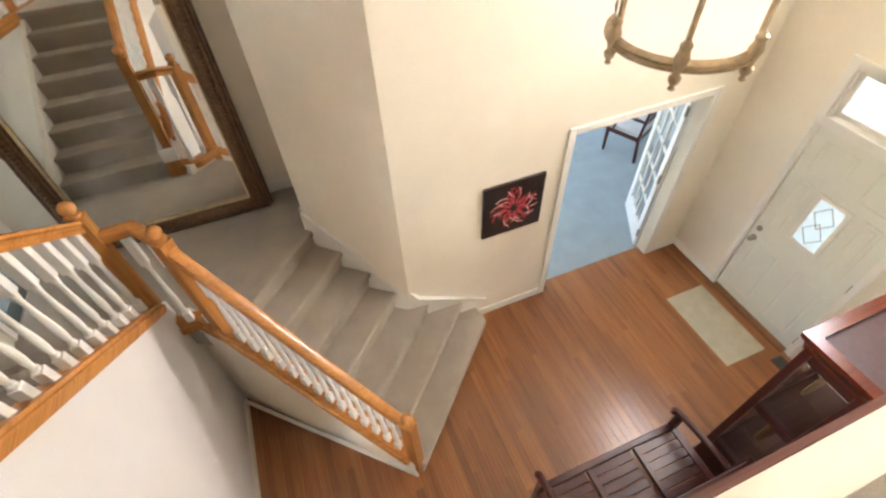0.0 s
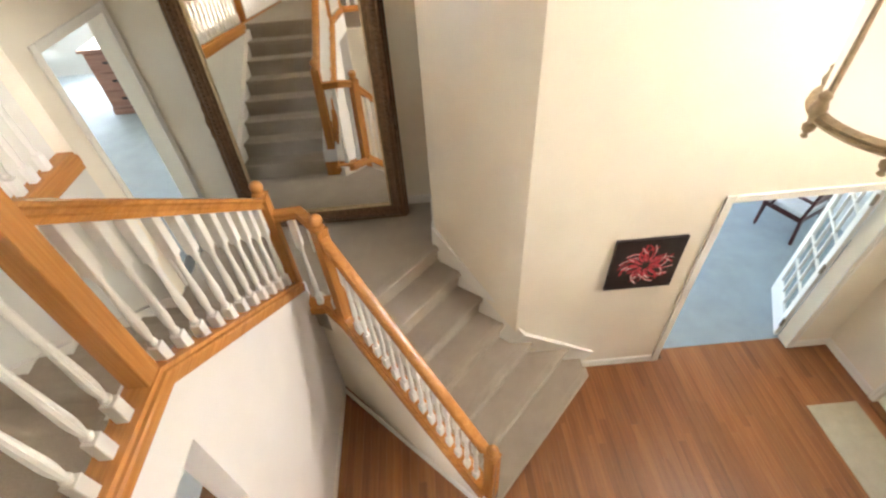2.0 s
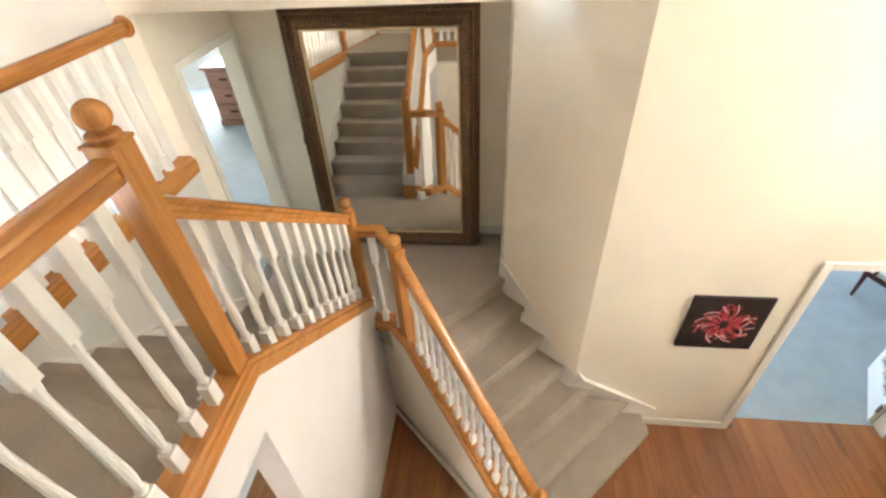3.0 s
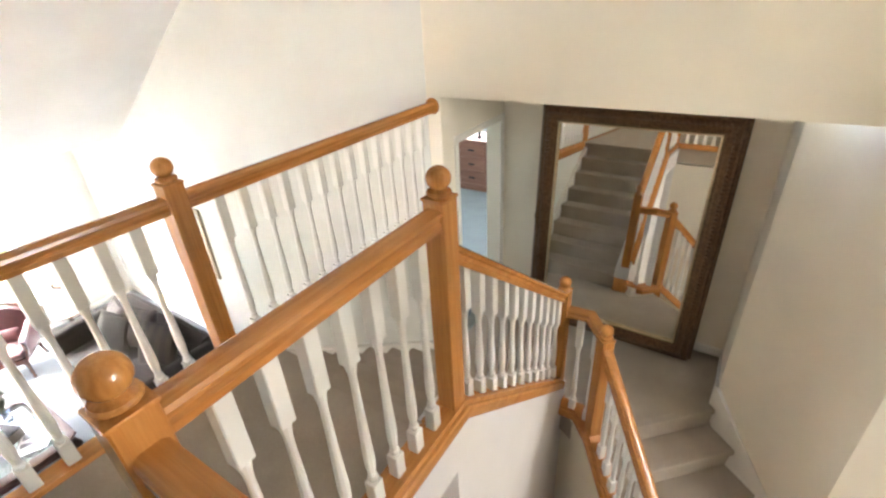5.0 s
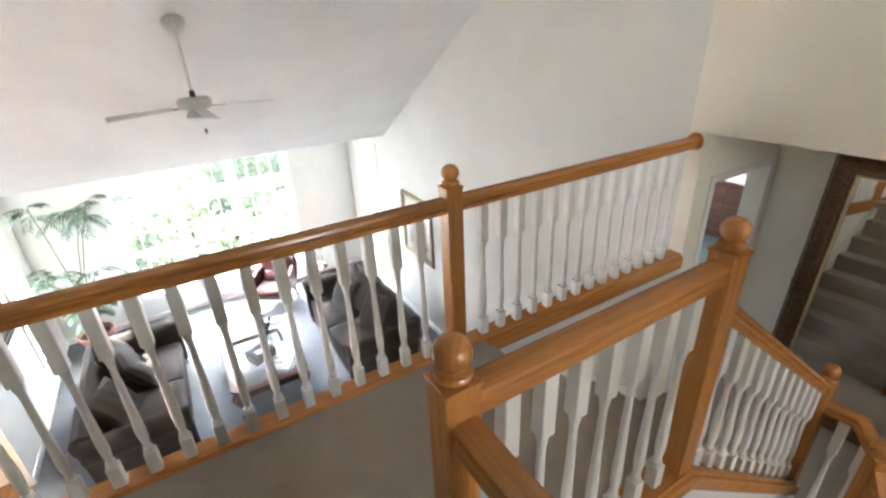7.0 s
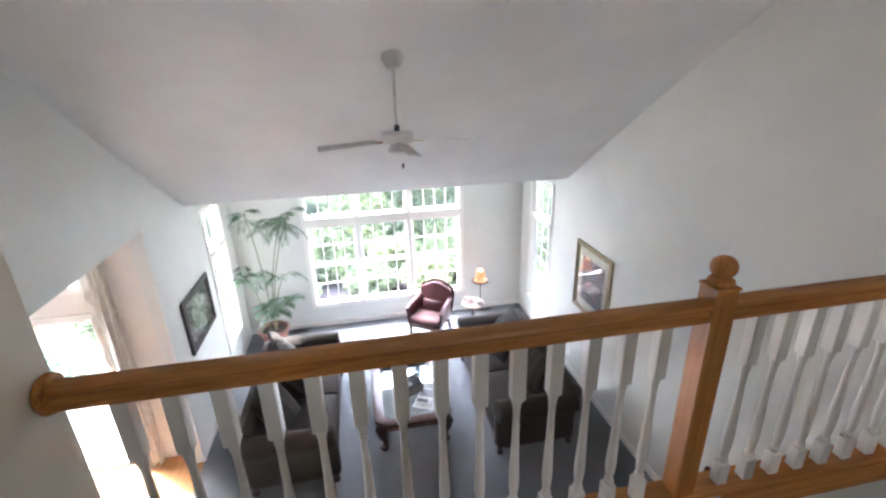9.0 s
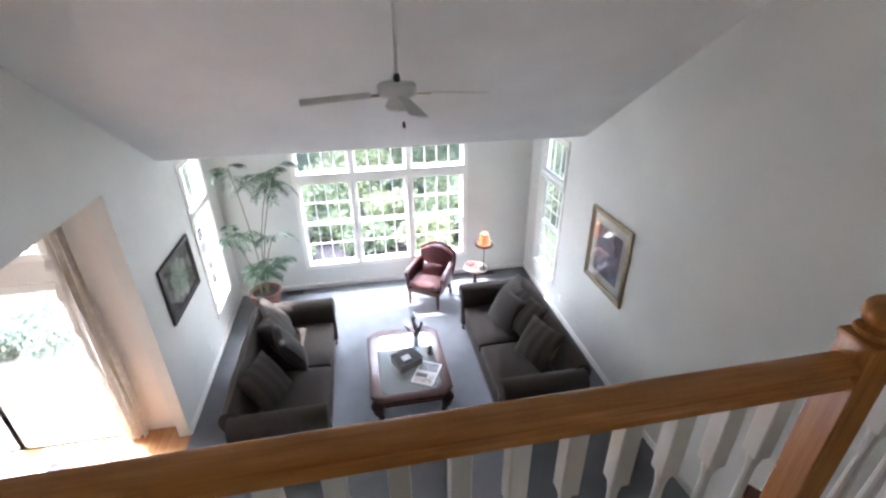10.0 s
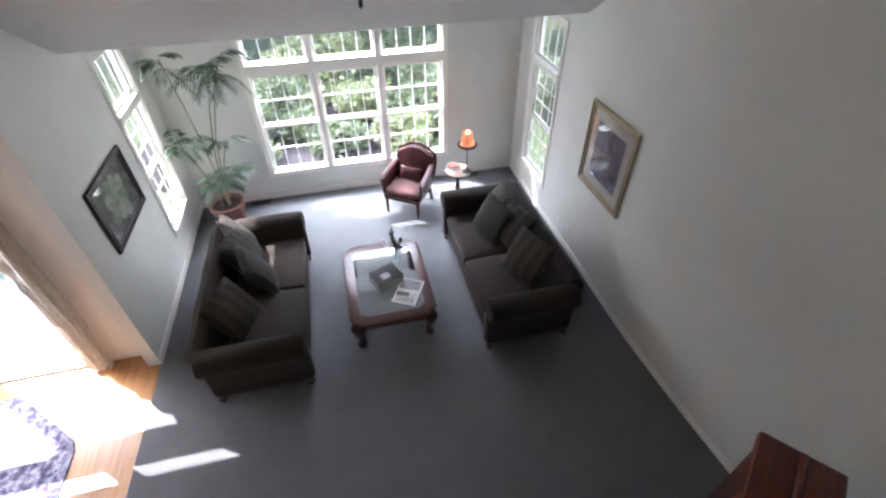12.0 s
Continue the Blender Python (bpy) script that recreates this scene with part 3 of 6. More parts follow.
for i, (u0, u1) in enumerate(((-1.57, -0.70), (-0.65, 0.24), (0.29, 1.22))):
    window("window_%d" % (i + 1), "x", -9.20, u0, u1, 0.46, 1.99, 4, 2, 2, 1, "white double-hung window with muntins in the back wall")
    window("window_%d" % (i + 4), "x", -9.20, u0, u1, 2.12, 2.66, 4, 1, 1, 1, "white transom window in the back wall")
for u in (-0.675, 0.265):
    setting(link("trim", box_bm(-9.33, -9.176, u - 0.023, u + 0.023, 0.462, 2.657, bevel=0.002), TRIMW), "white window mullion", "trim")
window("window_7", "y", 2.44, -8.70, -7.86, 0.46, 2.02, 3, 3, 2, -1, "white double-hung window in the side wall")
window("window_8", "y", 2.44, -8.70, -7.86, 2.10, 2.72, 3, 1, 1, -1, "white transom window in the side wall")
window("window_9", "y", -2.80, -8.72, -7.92, 0.50, 2.02, 3, 3, 2, 1, "white double-hung window in the side wall")
window("window_10", "y", -2.80, -8.72, -7.92, 2.10, 2.72, 3, 1, 1, 1, "white transom window in the side wall")
window("window_11", "x", 3.86, 0.86, 1.80, 2.12, 2.52, 1, 1, 1, -1, "white transom window over the front door")
window("window_14", "x", 3.86, 0.63, 2.03, 3.4, 4.9, 4, 4, 1, -1, "white upper foyer window over the front door")
for i, u in enumerate((-5.72, -4.63)):
    window("patio_door_%d" % (i + 1), "x", -6.30, u, u + 1.04, 0.01, 2.06, 1, 1, 1, 1, "white sliding glass patio door")
    window("window_%d" % (12 + i), "x", -6.30, u, u + 1.04, 2.44, 2.97, 1, 1, 1, 1, "white transom over the patio door")

# ---------------------------------------------------------------- foyer
CHERRY = wood("dark_cherry", (0.026, 0.004, 0.004), (0.055, 0.009, 0.008), (0.095, 0.018, 0.014), 0.36, 0, 1.0, 0.05, 0.1)
REDWOOD = wood("red_cherry", (0.09, 0.016, 0.008), (0.155, 0.030, 0.014), (0.22, 0.050, 0.023), 0.25, 0, 1.0, 0.4, 0.1)
BRASS = plain("aged_brass", (0.42, 0.30, 0.16), 0.35, 0.9)
NICKEL = plain("dark_nickel", (0.35, 0.31, 0.26), 0.3, 1.0)
BLACK = plain("black_paint", (0.02, 0.018, 0.017), 0.5)
DOORP = paint("door_paint", (0.74, 0.75, 0.66), 0.4, 0.02, 0.03)


def extrude_xz(bm, pts, y0, y1, bevel=0.0):
    """A solid from an outline in (x, z), between two y."""
    a = [bm.verts.new((x, y0, z)) for x, z in pts]
    b = [bm.verts.new((x, y1, z)) for x, z in pts]
    fs = [bm.faces.new(a), bm.faces.new(b[::-1])]
    for i in range(len(pts)):
        j = (i + 1) % len(pts)
        fs.append(bm.faces.new((a[i], b[i], b[j], a[j])))
    bmesh.ops.recalc_face_normals(bm, faces=fs)
    if bevel:
        es = list({e for f in fs[:2] for e in f.edges})
        bmesh.ops.bevel(bm, geom=es, offset=bevel, segments=2, profile=0.6, affect='EDGES')
    return bm


def tube(bm, path, r, seg=8):
    prof = [(r * cos(2 * pi * i / seg), r * sin(2 * pi * i / seg)) for i in range(seg)]
    return sweep(bm, path, prof)


# baseboards and the stair skirt
BASE = [(0.0, 0.0), (0.014, 0.0), (0.014, 0.075), (0.009, 0.09), (0.0, 0.095)]


def baseboard(pts, label="white painted baseboard", z=0.0):
    setting(link("baseboard", sweep_bm([(x, y, z) for x, y in pts], BASE), TRIMW), label, "baseboard")


baseboard([(1.25, 2.47), (1.985, 2.47)])
baseboard([(3.486, 2.47), (3.86, 2.47), (3.86, 1.875)])
baseboard([(3.86, 0.785), (3.86, 0.04), (0.42, 0.04), (0.42, -0.05), (-1.20, -0.05)])
baseboard([(-1.20, 0.935), (-1.20, 2.44), (0.10, 1.19)])
baseboard([(-9.20, -2.80), (-9.20, 2.44), *[(x, y - 0.002) for x, y in BOW], (-2.53, 0.64)])
baseboard([(-6.13, -2.80), (-9.19, -2.80)])
baseboard([(-0.14, 3.14), (-0.14, 3.80), (-2.41, 3.80), (-2.41, 3.79)][::-1][1:], z=LAND)
skirt = bmesh.new()
SK = [(-0.02, -0.17), (0.012, -0.17), (0.012, 0.092), (0.030, 0.102), (0.032, 0.118), (0.021, 0.126), (0.020, 0.140), (-0.02, 0.146)]
sweep(skirt, [(1.255, 2.466, 0.15), (0.53, 2.466, 0.60), (-0.145, 3.145, 1.36), (-0.145, 3.20, 1.33)][::1], SK)
setting(link("trim", skirt, TRIMW), "white stepped skirt board along the stairs", "trim")


def casing(name, axis, c, inward, u0, u1, z1, label, w=0.068, z0=0.0):
    bm = bmesh.new()
    for ua, ub, za, zb in ((u0 - w, u0, z0, z1 + w), (u1, u1 + w, z0, z1 + w), (u0, u1, z1, z1 + w)):
        for k, (a, b) in enumerate(((0.0, 0.014), (0.0, 0.019))):
            m = 0.0 if k == 0 else w * 0.55
            va, vb, zz = ua, ub, zb
            if k:
                a, zz = 0.004, zb + 0.002
                va, vb = (ua - 0.002, ub) if ub <= u0 + 1e-6 else (ua, ub + 0.002) if ua >= u1 - 1e-6 else (ua, ub)
                if ub <= u0 + 1e-6:
                    vb = ub - m
                elif ua >= u1 - 1e-6:
                    va = ua + m
                else:
                    za = za + m
            lo, hi = sorted((c + inward * a, c + inward * b))
            if axis == "x":
                box(bm, lo, hi, va, vb, za, zz, bevel=0.003)
            else:
                box(bm, va, vb, lo, hi, za, zz, bevel=0.003)
    setting(link(name, bm, TRIMW), label, "trim")


casing("trim", "y", 2.47, -1, 2.05, 3.42, 2.07, "cream door casing round the study opening")
casing("trim", "x", -2.41, 1, 2.93, 3.72, LAND + 2.03, "cream door casing of the bedroom", 0.06, LAND)
casing("trim", "x", 3.86, -1, 0.86, 1.80, 2.06, "white door casing of the front door", 0.06)

# front door
door = thing("door_1", "closed pale six-panel front door with a small leaded glass light", "door", kind="structure")
bm = box_bm(3.875, 3.915, 0.865, 1.795, 0.025, 2.055, bevel=0.003)
part("leaf", bm, DOORP, door)
for ya, yb, za, zb in ((1.42, 1.70, 1.68, 1.95), (0.97, 1.25, 1.68, 1.95), (1.56, 1.70, 0.98, 1.58), (0.97, 1.11, 0.98, 1.58), (1.42, 1.70, 0.14, 0.82), (0.97, 1.25, 0.14, 0.82)):
    bm = bmesh.new()
    sweep(bm, [(3.874, ya, za), (3.874, yb, za), (3.874, yb, zb), (3.874, ya, zb)], [(-0.010, -0.003), (0.010, -0.003), (0.006, 0.005), (-0.006, 0.005)], True, (-1, 0, 0))
    box(bm, 3.868, 3.880, ya + 0.03, yb - 0.03, za + 0.03, zb - 0.03, bevel=0.005)
    part("panel", bm, DOORP, door)
bm = bmesh.new()
sweep(bm, [(3.866, 1.22, 1.06), (3.866, 1.48, 1.06), (3.866, 1.48, 1.56), (3.866, 1.22, 1.56)], [(-0.022, -0.008), (0.022, -0.008), (0.018, 0.006), (-0.018, 0.006)], True, (-1, 0, 0))
lite = part("glass_frame", bm, TRIMW, door, "white frame round the leaded glass")
# emission stands in for daylight, as the leaf behind the pane is solid
FROST = glow("glowing_frosted_glass", (0.62, 0.80, 0.88), 0.024)
part("pane", box_bm(3.868, 3.873, 1.24, 1.46, 1.08, 1.54), FROST, lite, "frosted glass that glows in place of daylight")
bm = bmesh.new()
for p, q in (((1.35, 1.10), (1.44, 1.22)), ((1.44, 1.22), (1.35, 1.34)), ((1.35, 1.34), (1.26, 1.22)), ((1.26, 1.22), (1.35, 1.10)), ((1.35, 1.28), (1.44, 1.40)), ((1.44, 1.40), (1.35, 1.52)), ((1.35, 1.52), (1.26, 1.40)), ((1.26, 1.40), (1.35, 1.28)), ((1.26, 1.09), (1.26, 1.53)), ((1.44, 1.09), (1.44, 1.53))):
    tube(bm, [(3.866, *p), (3.866, *q)], 0.004, 5)
part("lead", bm, plain("lead_came", (0.30, 0.36, 0.36), 0.5, 0.3), lite)
for z, r in ((0.93, 0.028), (1.05, 0.024)):
    part("deadbolt" if z > 1 else "door_knob", lathe_bm([(r * 1.15, 0.0), (r * 1.15, 0.006), (r * 0.5, 0.014), (r * 0.5, 0.03), (r * 0.95, 0.045), (r * 0.9, 0.06), (r * 0.4, 0.068)] if z < 1 else [(r * 1.2, 0), (r * 1.1, 0.012), (r * 0.5, 0.018)], 16), NICKEL, door, "brushed metal", True, pose(3.874, 1.735, z - 0.12, 0, -90, 0))
for z in (0.20, 1.02, 1.82):
    part("hinge", box_bm(3.855, 3.872, 0.850, 0.872, z - 0.05, z + 0.05, bevel=0.003), NICKEL, door)
setting(link("door_sill", box_bm(3.80, 3.99, 0.86, 1.80, 0.0, 0.02, bevel=0.004), wood("oak_sill", (0.16, 0.06, 0.02), (0.24, 0.10, 0.035), (0.30, 0.14, 0.05), 0.35, 1)), "dark oak door sill", "sill")
# added emissive sheet that gives the transom its daylight brightness
part("pane_glow", box_bm(3.960, 3.965, 0.90, 1.76, 2.15, 2.49), glow("glowing_transom", (0.80, 0.92, 0.97), 0.045), bpy.data.objects["window_11"], "glowing sheet behind the obscured glass in place of daylight")

# open glazed door into the study
fd = thing("door_2", "open white french door with fifteen panes, swung into the study", "door", at(3.40, 2.615, 0.015, 60.5), kind="structure")
bm = bmesh.new()
W, H = 0.72, 2.03
box(bm, 0, 0.10, -0.018, 0.018, 0, H, bevel=0.003)
box(bm, W - 0.10, W, -0.018, 0.018, 0, H, bevel=0.003)
box(bm, 0.10, W - 0.10, -0.018, 0.018, 0, 0.24, bevel=0.003)
box(bm, 0.10, W - 0.10, -0.018, 0.018, H - 0.11, H, bevel=0.003)
for i in (1, 2):
    x = 0.10 + (W - 0.20) * i / 3
    box(bm, x - 0.011, x + 0.011, -0.014, 0.014, 0.24, H - 0.11)
for i in range(1, 5):
    z = 0.24 + (H - 0.35) * i / 5
    box(bm, 0.10, W - 0.10, -0.0135, 0.0135, z - 0.011, z + 0.011)
part("leaf", bm, TRIMW, fd)
pane0 = None
for i in range(3):
    for j in range(5):
        x, z = 0.10 + (W - 0.20) * (i + 0.5) / 3, 0.24 + (H - 0.35) * (j + 0.5) / 5
        if pane0 is None:
            pane0 = part("pane", box_bm(-0.078, 0.078, -0.002, 0.002, -0.158, 0.158), GLASS, fd, "", False, at(x, 0, z))
            ob = pane0
        else:
            ob = share("pane", pane0, fd, at(x, 0, z))
        ob.visible_shadow = False
for z in (0.22, 1.02, 1.82):
    part("hinge", box_bm(-0.028, 0.012, 0.012, 0.03, z - 0.05, z + 0.05, bevel=0.003), NICKEL, fd)
    part("knuckle", lathe_bm([(0.007, z - 0.052), (0.007, z + 0.052)], 8, -0.016, 0.032), NICKEL, fd)

# chair in the study
def study_chair():
    c = thing("side_chair", "dark wooden open armchair with a pale upholstered seat", "chair", at(4.50, 4.27, 0.0, 205))
    part("seat", box_bm(-0.26, 0.26, -0.24, 0.24, 0.40, 0.47, bevel=0.025, seg=3), cloth("pale_seat_cloth", (0.50, 0.52, 0.52), (0.62, 0.64, 0.64)), c, "pale grey upholstery", True)
    part("seat_frame", box_bm(-0.27, 0.27, -0.25, 0.25, 0.34, 0.405, bevel=0.008), CHERRY, c)
    for sx in (-1, 1):
        part("leg", lathe_bm([(0.014, 0), (0.02, 0.05), (0.026, 0.30), (0.028, 0.36)], 10), CHERRY, c, "", True, at(sx * 0.245, -0.225, 0))
        part("leg", sweep_bm([(sx * 0.245, 0.27, 0), (sx * 0.245, 0.23, 0.4), (sx * 0.25, 0.29, 0.95)], [(-0.017, -0.017), (0.017, -0.017), (0.017, 0.017), (-0.017, 0.017)], False, (0, 1, 0)), CHERRY, c)
        part("armrest", sweep_bm([(sx * 0.26, 0.25, 0.66), (sx * 0.29, 0.0, 0.68), (sx * 0.29, -0.16, 0.66), (sx * 0.28, -0.20, 0.62)], [(-0.02, -0.012), (0.02, -0.012), (0.02, 0.012), (-0.02, 0.012)]), CHERRY, c)
        part("arm_support", sweep_bm([(sx * 0.27, -0.15, 0.38), (sx * 0.29, -0.12, 0.52), (sx * 0.285, -0.15, 0.66)], [(-0.014, -0.014), (0.014, -0.014), (0.014, 0.014), (-0.014, 0.014)], False, (0, 1, 0)), CHERRY, c)
    for z in (0.62, 0.72, 0.82, 0.93):
        part("back_slat", box_bm(-0.24, 0.24, 0.245 + (z - 0.62) * 0.1, 0.27 + (z - 0.62) * 0.1, z - 0.022, z + 0.022, bevel=0.006), CHERRY, c)


study_chair()

# door mat and floor vent
mat = thing("door_mat", "flat beige woven door mat on the oak floor", "mat")
part("woven_top", box_bm(3.22, 3.70, 0.955, 1.825, 0.001, 0.012, bevel=0.004), cloth("beige_mat", (0.40, 0.35, 0.24), (0.50, 0.44, 0.31), 300), mat)


def vent(x0, x1, y0, y1, mtl, label):
    v = thing("floor_vent", label, "vent", group="floor vents")
    part("rim", sweep_bm([(x0, y0, 0.004), (x1, y0, 0.004), (x1, y1, 0.004), (x0, y1, 0.004)], [(-0.008, -0.003), (0.008, -0.003), (0.006, 0.004), (-0.006, 0.004)], True), mtl, v)
    part("backing", box_bm(x0, x1, y0, y1, 0.0005, 0.002), BLACK, v)
    n = max(3, int((y1 - y0) / 0.02)) if y1 - y0 > x1 - x0 else max(3, int((x1 - x0) / 0.02))
    for i in range(n):
        if y1 - y0 > x1 - x0:
            y = y0 + (y1 - y0) * (i + 0.5) / n
            part("slat", box_bm(x0, x1, y - 0.004, y + 0.004, 0.002, 0.006), mtl, v)
        else:
            x = x0 + (x1 - x0) * (i + 0.5) / n
            part("slat", box_bm(x - 0.004, x + 0.004, y0, y1, 0.002, 0.006), mtl, v)


vent(3.66, 3.78, 0.57, 0.84, plain("dark_vent", (0.07, 0.08, 0.07), 0.4, 0.5), "dark metal floor register in the oak floor")
BROWNV = plain("brown_vent", (0.06, 0.05, 0.045), 0.4, 0.5)
vent(-9.16, -9.05, -2.03, -1.74, BROWNV, "dark metal floor register in the carpet by the palm")
vent(-9.16, -9.05, 1.48, 1.80, BROWNV, "dark metal floor register behind the end table")

# picture with a red flower
pic = thing("painting", "square black canvas with a red and white burst of petals", "picture")
part("canvas", box_bm(1.25, 1.82, 2.442, 2.468, 1.22, 1.79, bevel=0.004), plain("dark_canvas", (0.018, 0.011, 0.011), 0.55, 0, 0.4, 9), pic, "dark brown painted canvas")
reds = [plain("petal_red", (0.42, 0.03, 0.045), 0.6, 0, 0.5, 60), plain("petal_pink", (0.55, 0.12, 0.14), 0.6, 0, 0.5, 60), plain("petal_white", (0.62, 0.52, 0.50), 0.6, 0, 0.3, 60)]
for k in range(46):
    a0 = 2 * pi * k / 46 + rng.uniform(-0.12, 0.12)
    r0, r1 = rng.uniform(0.03, 0.09), rng.uniform(0.15, 0.235)
    bend = rng.uniform(-0.8, 0.8)
    pts = []
    for i in range(6):
        t = i / 5
        r, ang = r0 + (r1 - r0) * t, a0 + bend * t * t
        pts.append((1.535 + r * cos(ang), 2.4405 - 0.0005 * (k % 4), 1.505 + r * sin(ang)))
    bm = bmesh.new()
    w = rng.uniform(0.004, 0.009)
    sweep(bm, pts, [(-w, -0.0008), (w, -0.0008), (w * 0.6, 0.0008), (-w * 0.6, 0.0008)], False, (0, -1, 0))
    part("petal", bm, reds[0 if k % 4 else 1], pic)
    if k % 2 == 0:
        tip = bmesh.new()
        sweep(tip, [(x, y2 - 0.0022, z) for x, y2, z in pts[3:]], [(-w * 0.5, -0.0006), (w * 0.5, -0.0006), (w * 0.3, 0.0006), (-w * 0.3, 0.0006)], False, (0, -1, 0))
        part("petal_tip", tip, reds[2], pic)

# lantern
LX, LY, LZ = 1.30, 1.15, 3.50
RIBM = plain("antique_gold", (0.46, 0.36, 0.24), 0.42, 0.6, 0.2, 40)
lan = thing("pendant_lantern", "drum pendant lantern with cream glass panels and aged brass ribs", "pendant lamp", at(LX, LY, LZ))
R = 0.228
bulb = new("lantern_bulb", bpy.data.lights.new("lantern_bulb", 'POINT'))
bulb.data.energy, bulb.data.color, bulb.data.shadow_soft_size = 8, (1.0, 0.84, 0.62), 0.05
bulb.matrix_world = at(LX, LY, LZ + 0.42)
part("shade", lathe_bm([(R - 0.012, 0.0), (R + 0.004, 0.30), (R + 0.006, 0.60), (R, 0.64), (R - 0.01, 0.64), (R - 0.006, 0.30), (R - 0.02, 0.0)], 40, cap=False), glow("lit_cream_glass", (1.0, 0.90, 0.75), 0.026), lan, "lit cream glass", True)
part("bottom_glass", lathe_bm([(0.004, 0.004), (R - 0.02, 0.006), (R - 0.02, 0.012), (0.004, 0.010)], 32), glow("lit_bottom_glass", (1.0, 0.87, 0.68), 0.024), lan, "", True)
for z, h in ((-0.015, 0.034), (0.62, 0.04)):
    part("ring", lathe_bm([(R - 0.012, z), (R + 0.014, z), (R + 0.020, z + h * 0.3), (R + 0.012, z + h * 0.5), (R + 0.018, z + h * 0.8), (R + 0.006, z + h), (R - 0.012, z + h)], 40), RIBM, lan, "aged brass band", True)
for i in range(6):
    an = 2 * pi * i / 6 + radians(228)
    part("rib", box_bm(R - 0.004, R + 0.014, -0.008, 0.008, 0.0, 0.64, bevel=0.004), RIBM, lan, "", False, pose(0, 0, 0, 0, 0, math.degrees(an)))
    f = lathe_bm([(0.004, -0.075), (0.012, -0.068), (0.007, -0.056), (0.018, -0.044), (0.020, -0.030), (0.012, -0.02), (0.016, 0.0), (0.024, 0.03), (0.016, 0.055), (0.02, 0.07), (0.008, 0.085)], 12)
    part("finial", f, RIBM, lan, "", True, at((R + 0.012) * cos(an), (R + 0.012) * sin(an), 0.0))
part("stem", lathe_bm([(0.008, 0.64), (0.008, TOP - LZ)], 8), RIBM, lan)
part("ceiling_rose", lathe_bm([(0.07, TOP - LZ - 0.04), (0.075, TOP - LZ - 0.001)], 20), RIBM, lan, "", True)
part("spoke", box_bm(-R, R, -0.008, 0.008, 0.63, 0.65), RIBM, lan)
part("spoke", box_bm(-0.008, 0.008, -R, R, 0.632, 0.648), RIBM, lan)

# bench
def bench():
    b = thing("bench", "dark cherry slatted bench with scrolled arms against the wall", "bench")
    x0, x1, y0, y1, z = 0.86, 2.14, 0.14, 0.66, 0.43
    part("seat_rail", box_bm(x0, x1, y1 - 0.05, y1, z - 0.06, z, bevel=0.006), CHERRY, b)
    part("seat_rail", box_bm(x0, x1, y0, y0 + 0.05, z - 0.06, z, bevel=0.006), CHERRY, b)
    for x in (x0, (x0 * 2 + x1) / 3, (x0 + 2 * x1) / 3, x1 - 0.06):
        part("cross_rail", box_bm(x, x + 0.06, y0 + 0.05, y1 - 0.05, z - 0.05, z - 0.004, bevel=0.004), CHERRY, b)
    for k in range(3):
        xa = x0 + 0.06 + k * (x1 - x0 - 0.06) / 3 + 0.004
        xb = xa + (x1 - x0 - 0.06) / 3 - 0.07
        for i in range(6):
            y = y0 + 0.06 + i * 0.068
            part("slat", box_bm(xa, xb, y, y + 0.060, z - 0.022, z - 0.002, bevel=0.004), CHERRY, b)
    for x in (x0 + 0.03, x1 - 0.03):
        part("leg", box_bm(x - 0.028, x + 0.028, y1 - 0.055, y1, 0.0, 0.62, bevel=0.006), CHERRY, b)
        part("leg", box_bm(x - 0.028, x + 0.028, y0, y0 + 0.05, 0.0, 0.98, bevel=0.006), CHERRY, b)
        arm = bmesh.new()
        tube(arm, [(x, y0 + 0.03, 0.70), (x, y0 + 0.18, 0.70), (x, y0 + 0.34, 0.675), (x, y1 - 0.05, 0.645), (x, y1 + 0.02, 0.63), (x, y1 + 0.035, 0.60), (x, y1 + 0.02, 0.575)], 0.024, 10)
        part("armrest", arm, CHERRY, b, "polished scrolled arm", True)
    part("back_rail", box_bm(x0, x1, y0 - 0.01, y0 + 0.03, 0.88, 0.98, bevel=0.008), CHERRY, b)
    part("back_rail", box_bm(x0, x1, y0, y0 + 0.03, 0.52, 0.57, bevel=0.006), CHERRY, b)
    for i in range(12):
        x = x0 + 0.08 + i * (x1 - x0 - 0.16) / 11
        part("back_slat", box_bm(x - 0.016, x + 0.016, y0 + 0.006, y0 + 0.022, 0.57, 0.88, bevel=0.003), CHERRY, b)


bench()


